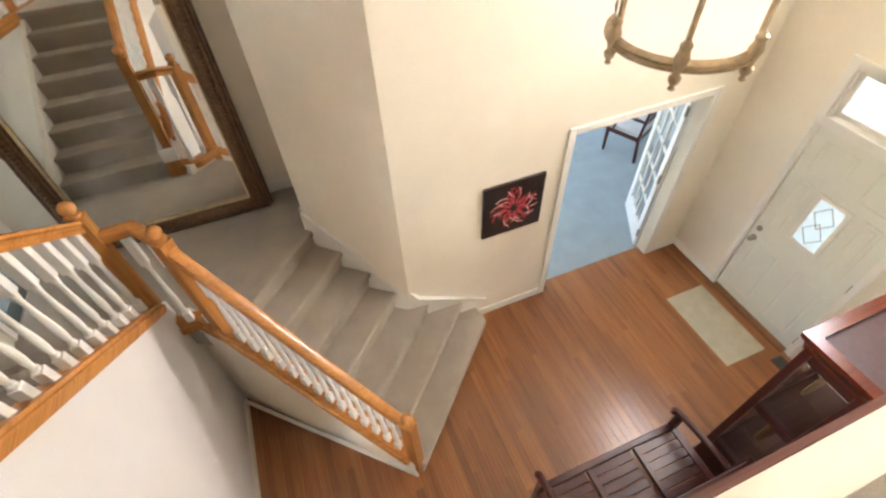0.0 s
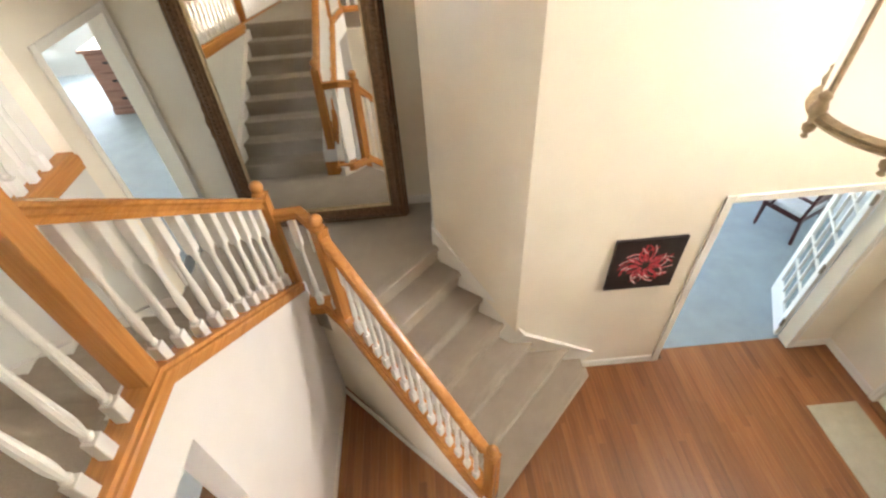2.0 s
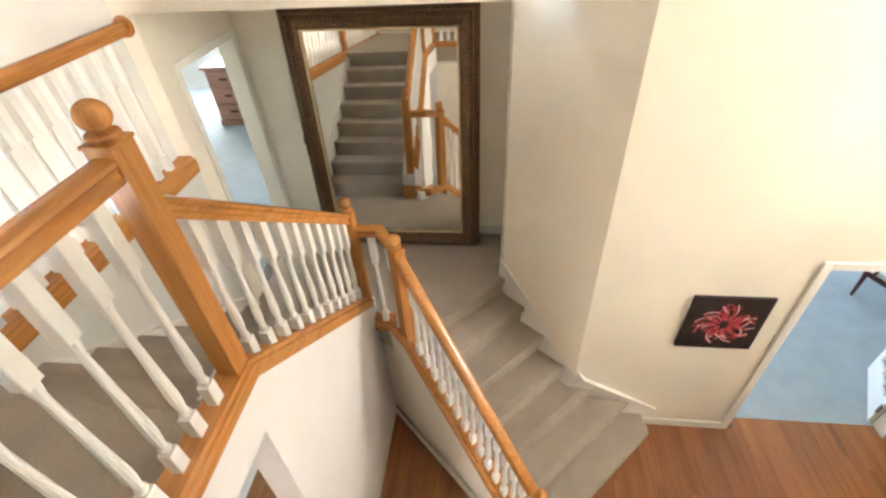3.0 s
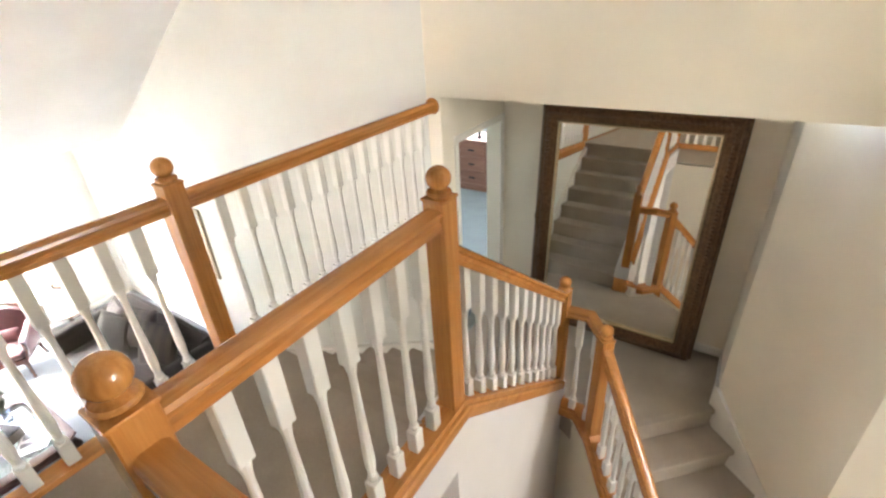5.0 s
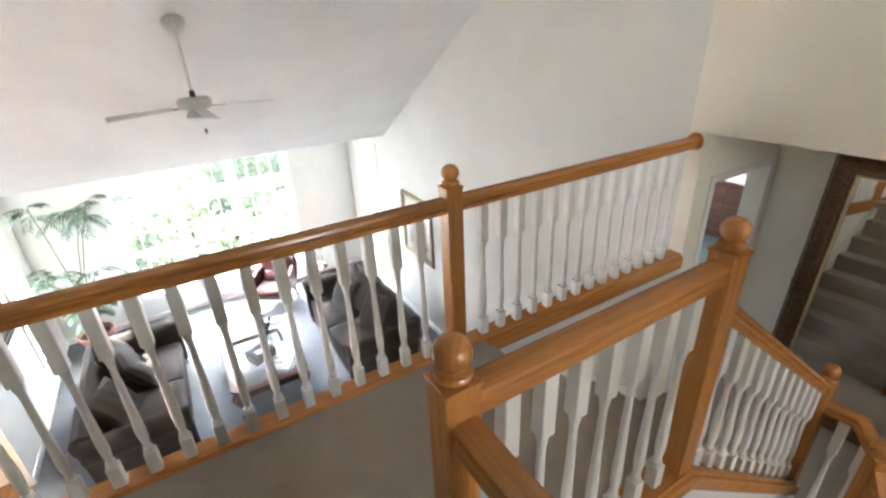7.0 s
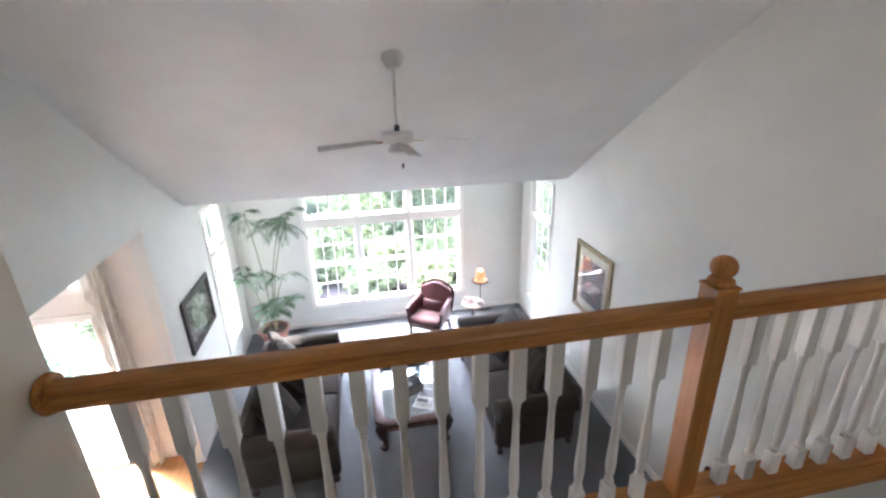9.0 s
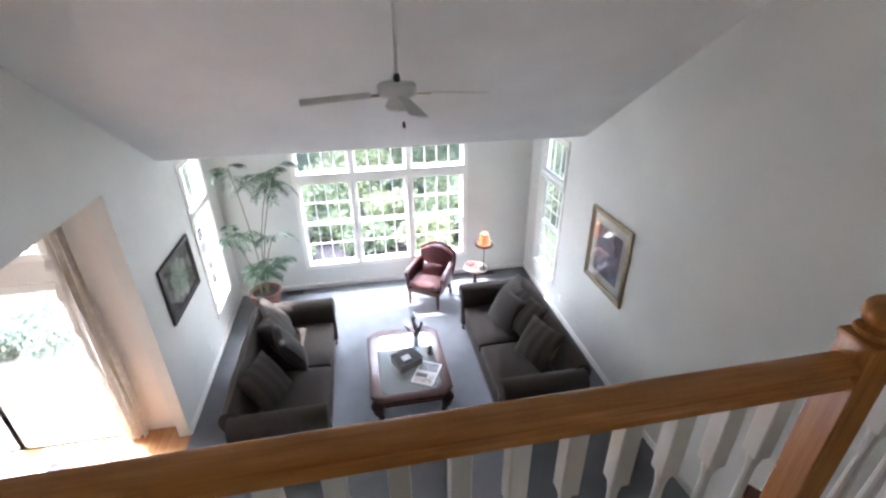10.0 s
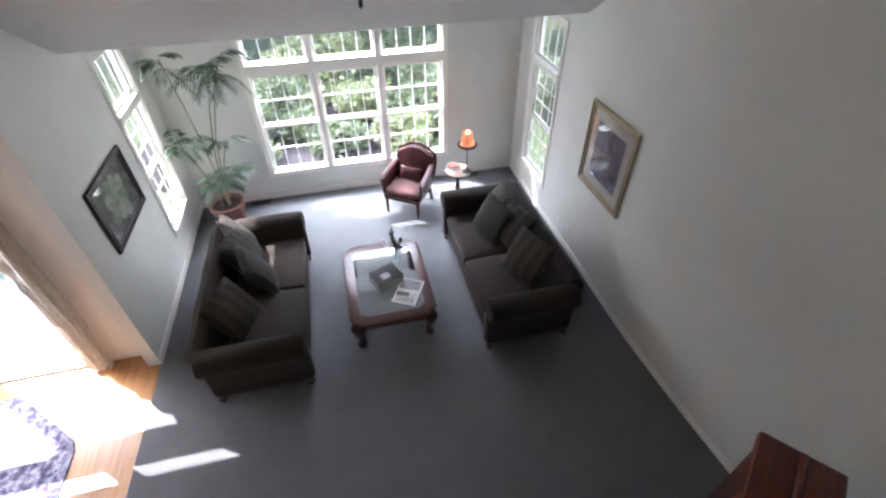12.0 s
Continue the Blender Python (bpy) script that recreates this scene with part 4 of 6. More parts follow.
# glazed clock cabinet
def clock_case():
    c = thing("longcase_clock", "tall dark cherry clock case with glazed sides and a red-brown top", "clock")
    x0, x1, y0, y1, h = 2.25, 2.85, 0.07, 0.45, 2.0
    part("plinth", box_bm(x0 - 0.02, x1 + 0.02, y0, y1 + 0.02, 0.0, 0.16, bevel=0.012), CHERRY, c)
    part("base", box_bm(x0, x1, y0, y1, 0.16, 0.52, bevel=0.006), CHERRY, c)
    part("back", box_bm(x0 + 0.01, x1 - 0.01, y0, y0 + 0.02, 0.52, 1.88), CHERRY, c)
    for x in (x0, x1 - 0.05):
        for y in (y0 + 0.02, y1 - 0.05):
            part("stile", box_bm(x, x + 0.05, y, y + 0.05, 0.52, 1.88, bevel=0.004), CHERRY, c)
    for z in (0.52, 1.18, 1.80):
        part("rail", box_bm(x0 + 0.002, x0 + 0.04, y0 + 0.07, y1 - 0.05, z, z + 0.07, bevel=0.004), CHERRY, c)
        part("rail", box_bm(x0 + 0.05, x1 - 0.05, y1 - 0.04, y1 - 0.004, z, z + 0.07, bevel=0.004), CHERRY, c)
    for za, zb in ((0.585, 1.185), (1.245, 1.805)):
        p1 = part("pane", box_bm(x0 + 0.018, x0 + 0.022, y0 + 0.065, y1 - 0.045, za, zb), GLASS, c)
        p2 = part("pane", box_bm(x0 + 0.045, x1 - 0.045, y1 - 0.022, y1 - 0.018, za, zb), GLASS, c)
        p1.visible_shadow = p2.visible_shadow = False
    part("shelf", box_bm(x0 + 0.045, x1 - 0.045, y0 + 0.022, y1 - 0.045, 1.19, 1.21), CHERRY, c)
    part("dial", lathe_bm([(0.16, 0), (0.165, 0.01), (0.15, 0.014)], 28), BRASS, c, "brass dial", True, pose((x0 + x1) / 2, y0 + 0.24, 1.50, -90, 0, 0))
    for dx in (-0.10, 0.0, 0.10):
        part("weight", lathe_bm([(0.005, 0.70), (0.028, 0.72), (0.028, 0.98), (0.005, 1.0)], 14, (x0 + x1) / 2 + dx, y0 + 0.20), BRASS, c, "brass weight", True)
    part("cornice", sweep_bm([(x0, y0 + 0.004, 1.88), (x0, y1, 1.88), (x1, y1, 1.88), (x1, y0 + 0.004, 1.88)], [(-0.01, 0.0), (0.0, 0.0), (-0.012, 0.02), (-0.02, 0.05), (-0.045, 0.085), (-0.05, 0.12), (0.02, 0.12)]), REDWOOD, c, "red cherry moulded cornice", True)
    part("top", box_bm(x0 - 0.01, x1 + 0.01, y0 + 0.004, y1 + 0.01, 1.955, 1.972), plain("purple_brown_top", (0.085, 0.045, 0.05), 0.45), c, "dark purple-brown top board")


clock_case()

# leaning mirror on the landing
def mirror():
    w, h = 1.58, 2.21
    m = thing("leaning_mirror", "huge mirror in an ornate bronze frame leaning on the landing wall", "mirror", pose(-1.19, 3.60, LAND + 0.008, -4.2, 0, 0))
    GILT = plain("bronze_gilt", (0.17, 0.10, 0.055), 0.30, 0.7, 0.40, 45)
    path = [(-w / 2, 0, 0), (w / 2, 0, 0), (w / 2, 0, h), (-w / 2, 0, h)]
    prof = [(0.0, -0.035), (0.0, 0.02), (-0.018, 0.045), (-0.034, 0.040), (-0.05, 0.052), (-0.085, 0.046), (-0.105, 0.028), (-0.125, 0.030), (-0.135, 0.018), (-0.150, 0.016), (-0.155, -0.005), (-0.155, -0.035)]
    part("moulding", sweep_bm(path, prof, True, (0, -1, 0)), GILT, m, "bronze gilt moulding", True)
    back = [(-w / 2 - 0.022, 0.03, -0.0), (w / 2 + 0.022, 0.03, 0.0), (w / 2 + 0.022, 0.03, h + 0.022), (-w / 2 - 0.022, 0.03, h + 0.022)]
    part("outer_moulding", sweep_bm(back, [(0.0, -0.03), (0.0, 0.012), (-0.014, 0.02), (-0.05, 0.012), (-0.05, -0.03)], True, (0, -1, 0)), GILT, m, "", True)
    mm, n, l, b = material("silvered_glass", 0.02, 1.0)
    b.inputs["Base Color"].default_value = (0.88, 0.88, 0.84, 1)
    part("glass", box_bm(-w / 2 + 0.145, w / 2 - 0.145, 0.006, 0.012, 0.145, h - 0.145), mm, m, "silvered mirror glass")
    q = 0.150
    sight = [(-w / 2 + q, 0, q), (w / 2 - q, 0, q), (w / 2 - q, 0, h - q), (-w / 2 + q, 0, h - q)]
    part("sight_edge", sweep_bm(sight, [(0.006, 0.0), (0.006, 0.022), (-0.004, 0.024), (-0.012, 0.002)], True, (0, -1, 0)), plain("pale_gilt", (0.62, 0.50, 0.32), 0.3, 0.8), m, "bright gilt inner edge", True)
    bead = bmesh.new()
    for k in range(200):
        t = k / 200 * 2 * (w + h - 0.26)
        a, b2 = w - 0.13, h - 0.13
        if t < a:
            x, z = -a / 2 + t, 0.065
        elif t < a + b2:
            x, z = a / 2, 0.065 + t - a
        elif t < 2 * a + b2:
            x, z = a / 2 - (t - a - b2), h - 0.065
        else:
            x, z = -a / 2, h - 0.065 - (t - 2 * a - b2)
        bmesh.ops.create_icosphere(bead, subdivisions=1, radius=0.016, matrix=Matrix.Translation((x, -0.050, z)))
    tagged(part("beading", bead, GILT, m, "", True), kind="stuff")
    for sx in (-1, 1):
        part("carving", lathe_bm([(0.01, -0.16), (0.022, -0.12), (0.016, -0.07), (0.03, 0.0), (0.016, 0.07), (0.022, 0.12), (0.01, 0.16)], 10), GILT, m, "", True, at(sx * (w / 2 - 0.02), -0.035, h * 0.52))


mirror()

# dresser in the bedroom
def dresser():
    PINE = wood("reddish_pine", (0.26, 0.11, 0.07), (0.38, 0.18, 0.12), (0.48, 0.26, 0.18), 0.4)
    d = thing("dresser", "reddish wooden chest of drawers against the bedroom wall", "dresser", at(-4.05, 6.75, LAND, 0))
    part("body", box_bm(-0.55, 0.55, -0.25, 0.25, 0.10, 0.88, bevel=0.006), PINE, d)
    part("top", box_bm(-0.59, 0.59, -0.29, 0.27, 0.88, 0.925, bevel=0.010, seg=2), PINE, d)
    part("plinth", box_bm(-0.57, 0.57, -0.27, 0.25, 0.0, 0.10, bevel=0.012), PINE, d)
    for i in range(3):
        for sx in (-1, 1):
            dr = part("drawer", box_bm(sx * 0.27 - 0.25, sx * 0.27 + 0.25, -0.275, -0.25, 0.13 + i * 0.25, 0.355 + i * 0.25, bevel=0.008), PINE, d)
            part("pull", box_bm(sx * 0.27 - 0.06, sx * 0.27 + 0.06, -0.292, -0.275, 0.23 + i * 0.25, 0.26 + i * 0.25, bevel=0.004), BLACK, dr, "dark metal pull")
    c = thing("candlestick", "dark turned candlestick standing on the dresser", "candlestick", at(-4.25, 6.65, LAND + 0.925))
    part("stem", lathe_bm([(0.05, 0.0), (0.05, 0.01), (0.015, 0.03), (0.02, 0.10), (0.012, 0.16), (0.03, 0.22), (0.012, 0.24)], 14), BLACK, c, "", True)


dresser()

# ---------------------------------------------------------------- family room
SOFA = cloth("taupe_chenille", (0.021, 0.0155, 0.011), (0.052, 0.039, 0.028), 320, 0.95, 0.6, 0.04, 12)
DARKLEG = wood("dark_leg_wood", (0.02, 0.008, 0.006), (0.04, 0.017, 0.012), (0.07, 0.03, 0.02), 0.3, 2)


def striped(name, base, stripe, scale):
    m, n, l, b = material(name, 0.9)
    v = coords(n, l, (1, 1, 1))
    w = n.new("ShaderNodeTexWave")
    w.inputs["Scale"].default_value, w.inputs["Distortion"].default_value = scale, 1.6
    l.new(v, w.inputs["Vector"])
    c = ramp(n, l, w.outputs["Fac"], [(0.35, base), (0.62, stripe)])
    f = noise(n, l, v, 240, 3)
    l.new(mix(n, l, 0.35, c, ramp(n, l, f, [(0.3, tuple(x * 0.6 for x in base)), (0.7, stripe)])), b.inputs["Base Color"])
    b.inputs["Sheen Weight"].default_value = 0.03
    bump(n, l, b, f, 0.4, 0.003)
    return m


PILLOW = [striped("brown_stripe_cloth", (0.022, 0.016, 0.012), (0.052, 0.039, 0.027), 2.2), cloth("charcoal_cloth", (0.020, 0.016, 0.012), (0.046, 0.038, 0.029), sheen=0.03), striped("umber_stripe_cloth", (0.020, 0.015, 0.012), (0.045, 0.037, 0.026), 3.0)]


def soft_box(x0, x1, y0, y1, z0, z1, r, puff=0.0):
    """A cushion: a subdivided box with round edges and a crown."""
    bm = bmesh.new()
    bmesh.ops.create_cube(bm, size=2.0)
    bmesh.ops.subdivide_edges(bm, edges=bm.edges[:], cuts=7, use_grid_fill=True)
    hx, hy, hz = (x1 - x0) / 2, (y1 - y0) / 2, (z1 - z0) / 2
    for v in bm.verts:
        c = v.co
        p = Vector((c.x * hx, c.y * hy, c.z * hz))
        q = Vector((max(-hx + r, min(hx - r, p.x)), max(-hy + r, min(hy - r, p.y)), max(-hz + r, min(hz - r, p.z))))
        d = p - q
        if d.length > 1e-6:
            p = q + d.normalized() * r
        k = (1 - c.x * c.x) * (1 - c.y * c.y)
        p.z += puff * k * (1 if c.z > 0 else -0.15)
        p += Vector((sin(c.y * 5 + c.x * 2), sin(c.x * 4), sin(c.x * 7 + c.y * 5))) * 0.003
        v.co = p + Vector(((x0 + x1) / 2, (y0 + y1) / 2, (z0 + z1) / 2))
    return bm


def pillow_bm(s, t):
    """A square throw pillow, thin at the seams and pinched at the corners."""
    bm = bmesh.new()
    n = 14
    grid = {}
    for side_ in (1, -1):
        for i in range(n + 1):
            for j in range(n + 1):
                u, v = 2 * i / n - 1, 2 * j / n - 1
                edge = i in (0, n) or j in (0, n)
                if edge and side_ < 0:
                    grid[side_, i, j] = grid[1, i, j]
                    continue
                k = max(0.0, (1 - u * u) * (1 - v * v)) ** 0.45
                pin = 1 - 0.07 * (1 - abs(u * v)) * (abs(u) > 0.98 or abs(v) > 0.98) - 0.05 * (1 - max(abs(u), abs(v)))
                grid[side_, i, j] = bm.verts.new((u * s * pin, v * s * pin, side_ * t * k * (1 + 0.10 * sin(3 * u + 2 * v))))
    for side_ in (1, -1):
        for i in range(n):
            for j in range(n):
                q = [grid[side_, i, j], grid[side_, i + 1, j], grid[side_, i + 1, j + 1], grid[side_, i, j + 1]]
                bm.faces.new(q if side_ > 0 else q[::-1])
    return bm


def sofa_at(m, label):
    s = thing("sofa", label, "sofa", m, "pair of sofas")
    L, D = 1.15, 0.53
    part("base", box_bm(-L + 0.18, L - 0.18, -D + 0.05, D - 0.06, 0.13, 0.33, bevel=0.015, seg=2), SOFA, s, "", True)
    part("base_rail", box_bm(-L + 0.12, L - 0.12, D - 0.075, D - 0.05, 0.10, 0.15, bevel=0.006), DARKLEG, s, "carved dark wood rail")
    for sx in (-1, 1):
        part("side_rail", box_bm(sx * (L - 0.125) - 0.015, sx * (L - 0.125) + 0.015, -D + 0.06, D - 0.07, 0.09, 0.135, bevel=0.005), DARKLEG, s)
        part("seat_cushion", soft_box(min(0.006 * sx, sx * (L - 0.215)), max(0.006 * sx, sx * (L - 0.215)), -D + 0.22, D - 0.03, 0.31, 0.50, 0.06, 0.03), SOFA, s, "", True)
    # back: leaning, rolled over at the top
    prof = [(-D + 0.24, 0.26), (-D + 0.10, 0.13), (-D + 0.02, 0.15), (-D - 0.01, 0.55), (-D - 0.055, 0.66), (-D - 0.06, 0.75), (-D - 0.02, 0.82), (-D + 0.05, 0.85), (-D + 0.12, 0.83), (-D + 0.17, 0.77), (-D + 0.19, 0.62)]
    bm = bmesh.new()
    rows = []
    for i in range(13):
        x = (-1 + 2 * i / 12) * (L - 0.17)
        sag = 0.012 * sin(i * 1.7) - 0.008 * (i % 6 == 0)
        rows.append([bm.verts.new((x, y, z + (sag if z > 0.6 else 0))) for y, z in prof])
    bm.faces.new(rows[0])
    bm.faces.new(rows[-1][::-1])
    for a, b in zip(rows, rows[1:]):
        for i in range(len(prof)):
            j = (i + 1) % len(prof)
            bm.faces.new((a[i], b[i], b[j], a[j]))
    bmesh.ops.recalc_face_normals(bm, faces=bm.faces)
    part("backrest", bm, SOFA, s, "", True)
    for sx in (-1, 1):
        # arm: upright panel with a full roll on top that spills outwards
        c, r = (L - 0.115, 0.665), 0.135
        pts = [(L - 0.235, 0.15), (L - 0.235, 0.52)]
        pts += [(c[0] + r * cos(t), c[1] + r * sin(t)) for t in [pi - k * (pi * 1.40) / 16 for k in range(17)]]
        pts += [(L - 0.10, 0.50), (L - 0.10, 0.14)]
        pts = [(sx * x, z) for x, z in pts]
        bm = extrude_xz(bmesh.new(), pts, -D + 0.04, D - 0.015, 0.022)
        arm = part("armrest", bm, SOFA, s, "", True)
        part("arm_front", sweep_bm([(sx * x, D - 0.012, z) for x, z in ((L - 0.17, 0.14), (L - 0.17, 0.40), (L - 0.165, 0.62))], [(-0.030, -0.006), (0.030, -0.006), (0.022, 0.008), (-0.022, 0.008)], False, (0, 1, 0)), DARKLEG, arm, "carved dark wood arm front")
        part("piping", lathe_bm([(0.100, 0.0), (0.108, 0.006), (0.100, 0.012), (0.02, 0.013)], 20), SOFA, arm, "corded end of the roll", True, pose(sx * c[0], D - 0.016, c[1], -90, 0, 0))
        for y in (D - 0.07, -D + 0.08):
            part("foot", lathe_bm([(0.028, 0.0), (0.042, 0.012), (0.046, 0.035), (0.030, 0.06), (0.034, 0.08), (0.046, 0.115), (0.048, 0.14)], 14), DARKLEG, s, "turned dark foot", True, at(sx * (L - 0.135), y, 0.0))
    return s


sofa_at(at(-6.49, -1.61, 0, 0), "taupe chenille sofa with tall rolled arms facing the coffee table")
sofa_at(at(-6.47, 1.31, 0, 180), "taupe chenille sofa with tall rolled arms along the wall")


def pillow(x, y, z, rx, ry, rz, k, s=0.275, t=0.11):
    p = thing("throw_pillow", ("brown striped throw pillow leaning on the sofa back", "plain charcoal throw pillow on the sofa seat", "dark umber striped throw pillow on the sofa")[k], "pillow", pose(x, y, z, rx, ry, rz), "throw pillows")
    part("cover", pillow_bm(s, t), PILLOW[k], p, "", True)


for x, y, z, rx, rz, k in ((-7.30, -1.86, 0.76, 58, 24, 0), (-6.98, -1.80, 0.74, 60, -12, 2), (-6.62, -1.60, 0.72, 60, 16, 1), (-6.02, -1.80, 0.74, 55, -20, 0)):
    pillow(x, y, z, -rx, 0, rz, k)
for x, y, z, rx, rz, k in ((-7.12, 1.46, 0.76, 60, 168, 2), (-6.86, 1.30, 0.72, 60, 196, 1), (-6.62, 1.50, 0.76, 57, 196, 0), (-6.05, 1.46, 0.75, 55, 202, 0)):
    pillow(x, y, z, -rx, 0, rz, k)


def coffee_table():
    T = wood("mahogany", (0.03, 0.009, 0.006), (0.058, 0.018, 0.011), (0.10, 0.033, 0.02), 0.32, 0, 1.0, 0.2, 0.0)
    t = thing("coffee_table", "mahogany coffee table with clipped corners and an inset glass top", "table", at(-6.41, -0.165, 0))
    a, b, c = 0.68, 0.49, 0.13
    out = [(-a + c, -b), (a - c, -b), (a, -b + c), (a, b - c), (a - c, b), (-a + c, b), (-a, b - c), (-a, -b + c)]
    path = [(x, y, 0.43) for x, y in out]
    part("top_frame", sweep_bm(path, [(0.0, -0.012), (0.004, 0.0), (0.0, 0.014), (-0.012, 0.02), (-0.125, 0.018), (-0.128, -0.012)], True), T, t, "polished mahogany frame", True)
    a2, b2, c2 = a - 0.12, b - 0.12, 0.09
    inn = [(-a2 + c2, -b2), (a2 - c2, -b2), (a2, -b2 + c2), (a2, b2 - c2), (a2 - c2, b2), (-a2 + c2, b2), (-a2, b2 - c2), (-a2, -b2 + c2)]
    g = part("glass_top", prism_bm(inn, 0.434, 0.444), glass_mat("table_glass", (0.93, 0.97, 0.95)), t, "bevelled glass")
    part("apron", sweep_bm([(x * 0.90, y * 0.88, 0.385) for x, y in out], [(-0.012, -0.045), (0.012, -0.045), (0.012, 0.035), (-0.012, 0.035)], True), DARKLEG, t)
    part("apron_moulding", sweep_bm([(x * 0.93, y * 0.91, 0.345) for x, y in out], [(-0.014, -0.010), (0.014, -0.010), (0.006, 0.012), (-0.014, 0.012)], True), T, t)
    for sx in (-1, 1):
        for sy in (-1, 1):
            leg = bmesh.new()
            px, py = sx * (a - 0.12), sy * (b - 0.11)
            path = [(px, py, 0.40), (px + sx * 0.035, py + sy * 0.035, 0.33), (px + sx * 0.030, py + sy * 0.030, 0.22), (px + sx * 0.0, py + sy * 0.0, 0.12), (px + sx * 0.012, py + sy * 0.012, 0.06)]
            radii = [0.075, 0.085, 0.060, 0.036, 0.036]
            rings = [[leg.verts.new((x + r * cos(2 * pi * i / 10), y + r * sin(2 * pi * i / 10), z)) for i in range(10)] for (x, y, z), r in zip(path, radii)]
            for r0, r1 in zip(rings, rings[1:]):
                for i in range(10):
                    leg.faces.new((r0[i], r0[(i + 1) % 10], r1[(i + 1) % 10], r1[i]))
            leg.faces.new(rings[0])
            leg.faces.new(rings[-1][::-1])
            bmesh.ops.recalc_face_normals(leg, faces=leg.faces)
            lg = part("leg", leg, DARKLEG, t, "dark cabriole leg", True)
            part("claw_foot", lathe_bm([(0.025, 0.0), (0.050, 0.012), (0.058, 0.038), (0.046, 0.066), (0.02, 0.08)], 14), DARKLEG, lg, "dark ball foot", True, at(px + sx * 0.018, py + sy * 0.018, 0))


coffee_table()

bk = thing("book_box", "book-shaped decorative box with a dark printed cover on the glass table", "box", at(-6.36, -0.17, 0.4445, 24))
part("body", box_bm(-0.13, 0.13, -0.16, 0.16, 0.0, 0.115, bevel=0.006), plain("pale_page_edge", (0.36, 0.35, 0.33), 0.7), bk, "pale sides")
part("cover", box_bm(-0.135, 0.135, -0.165, 0.165, 0.115, 0.123, bevel=0.003), plain("dark_cover", (0.014, 0.012, 0.013), 0.8, 0, 0.5, 20), bk, "dark printed cover")
part("print", box_bm(-0.02, 0.07, -0.08, 0.03, 0.1232, 0.1242), plain("cover_picture", (0.34, 0.33, 0.34), 0.8, 0, 0.8, 60), bk)
mg = thing("magazine", "open magazine with printed pages lying on the glass table", "magazine", at(-6.13, 0.05, 0.4445, -28))
part("pages", box_bm(-0.20, 0.20, -0.14, 0.14, 0.0, 0.008, bevel=0.002), plain("magazine_paper", (0.62, 0.62, 0.62), 0.4), mg)
for x0, x1, y0, y1, c in ((-0.18, -0.03, -0.12, 0.12, (0.20, 0.20, 0.22)), (0.02, 0.09, -0.12, 0.03, (0.10, 0.09, 0.10)), (0.10, 0.18, -0.11, 0.11, (0.40, 0.36, 0.33)), (0.02, 0.09, 0.05, 0.12, (0.45, 0.45, 0.47))):
    part("print", box_bm(x0, x1, y0, y1, 0.0082, 0.0092), plain("print_ink", c, 0.4, 0, 0.5, 40), mg)


def vase():
    v = thing("vase", "small glass bud vase with dark stems on the coffee table", "vase", at(-6.68, 0.0, 0.4445))
    part("body", lathe_bm([(0.03, 0.0), (0.045, 0.02), (0.05, 0.05), (0.035, 0.085), (0.016, 0.12), (0.02, 0.15), (0.015, 0.15), (0.011, 0.12), (0.03, 0.085), (0.04, 0.05), (0.02, 0.012)], 20), glass_mat("vase_glass", (0.75, 0.8, 0.85)), v, "", True)
    GR = plain("dark_stem_leaf", (0.03, 0.035, 0.02), 0.5)
    for k in range(9):
        a, h = rng.uniform(0, 2 * pi), rng.uniform(0.16, 0.40)
        sp_ = rng.uniform(0.03, 0.13)
        bm = bmesh.new()
        tube(bm, [(0, 0, 0.03), (0.01 * cos(a), 0.01 * sin(a), 0.14), (sp_ * cos(a), sp_ * sin(a), 0.14 + h * 0.6), (1.6 * sp_ * cos(a), 1.6 * sp_ * sin(a), 0.12 + h)], 0.0038, 5)
        st = part("stem", bm, GR, v)
        bmesh_leaf = bmesh.new()
        for q in range(7):
            t = 0.5 + q * 0.07
            c = Vector((1.6 * sp_ * cos(a) * t, 1.6 * sp_ * sin(a) * t, 0.12 + h * t))
            bmesh.ops.create_icosphere(bmesh_leaf, subdivisions=1, radius=1.0, matrix=Matrix.Translation(c) @ Euler((rng.uniform(-1, 1), rng.uniform(-1, 1), rng.uniform(0, 6))).to_matrix().to_4x4() @ Matrix.Diagonal((0.032, 0.015, 0.005, 1)))
        part("petals", bmesh_leaf, GR if k % 3 else plain("pale_petal", (0.5, 0.48, 0.5), 0.6), st)


vase()


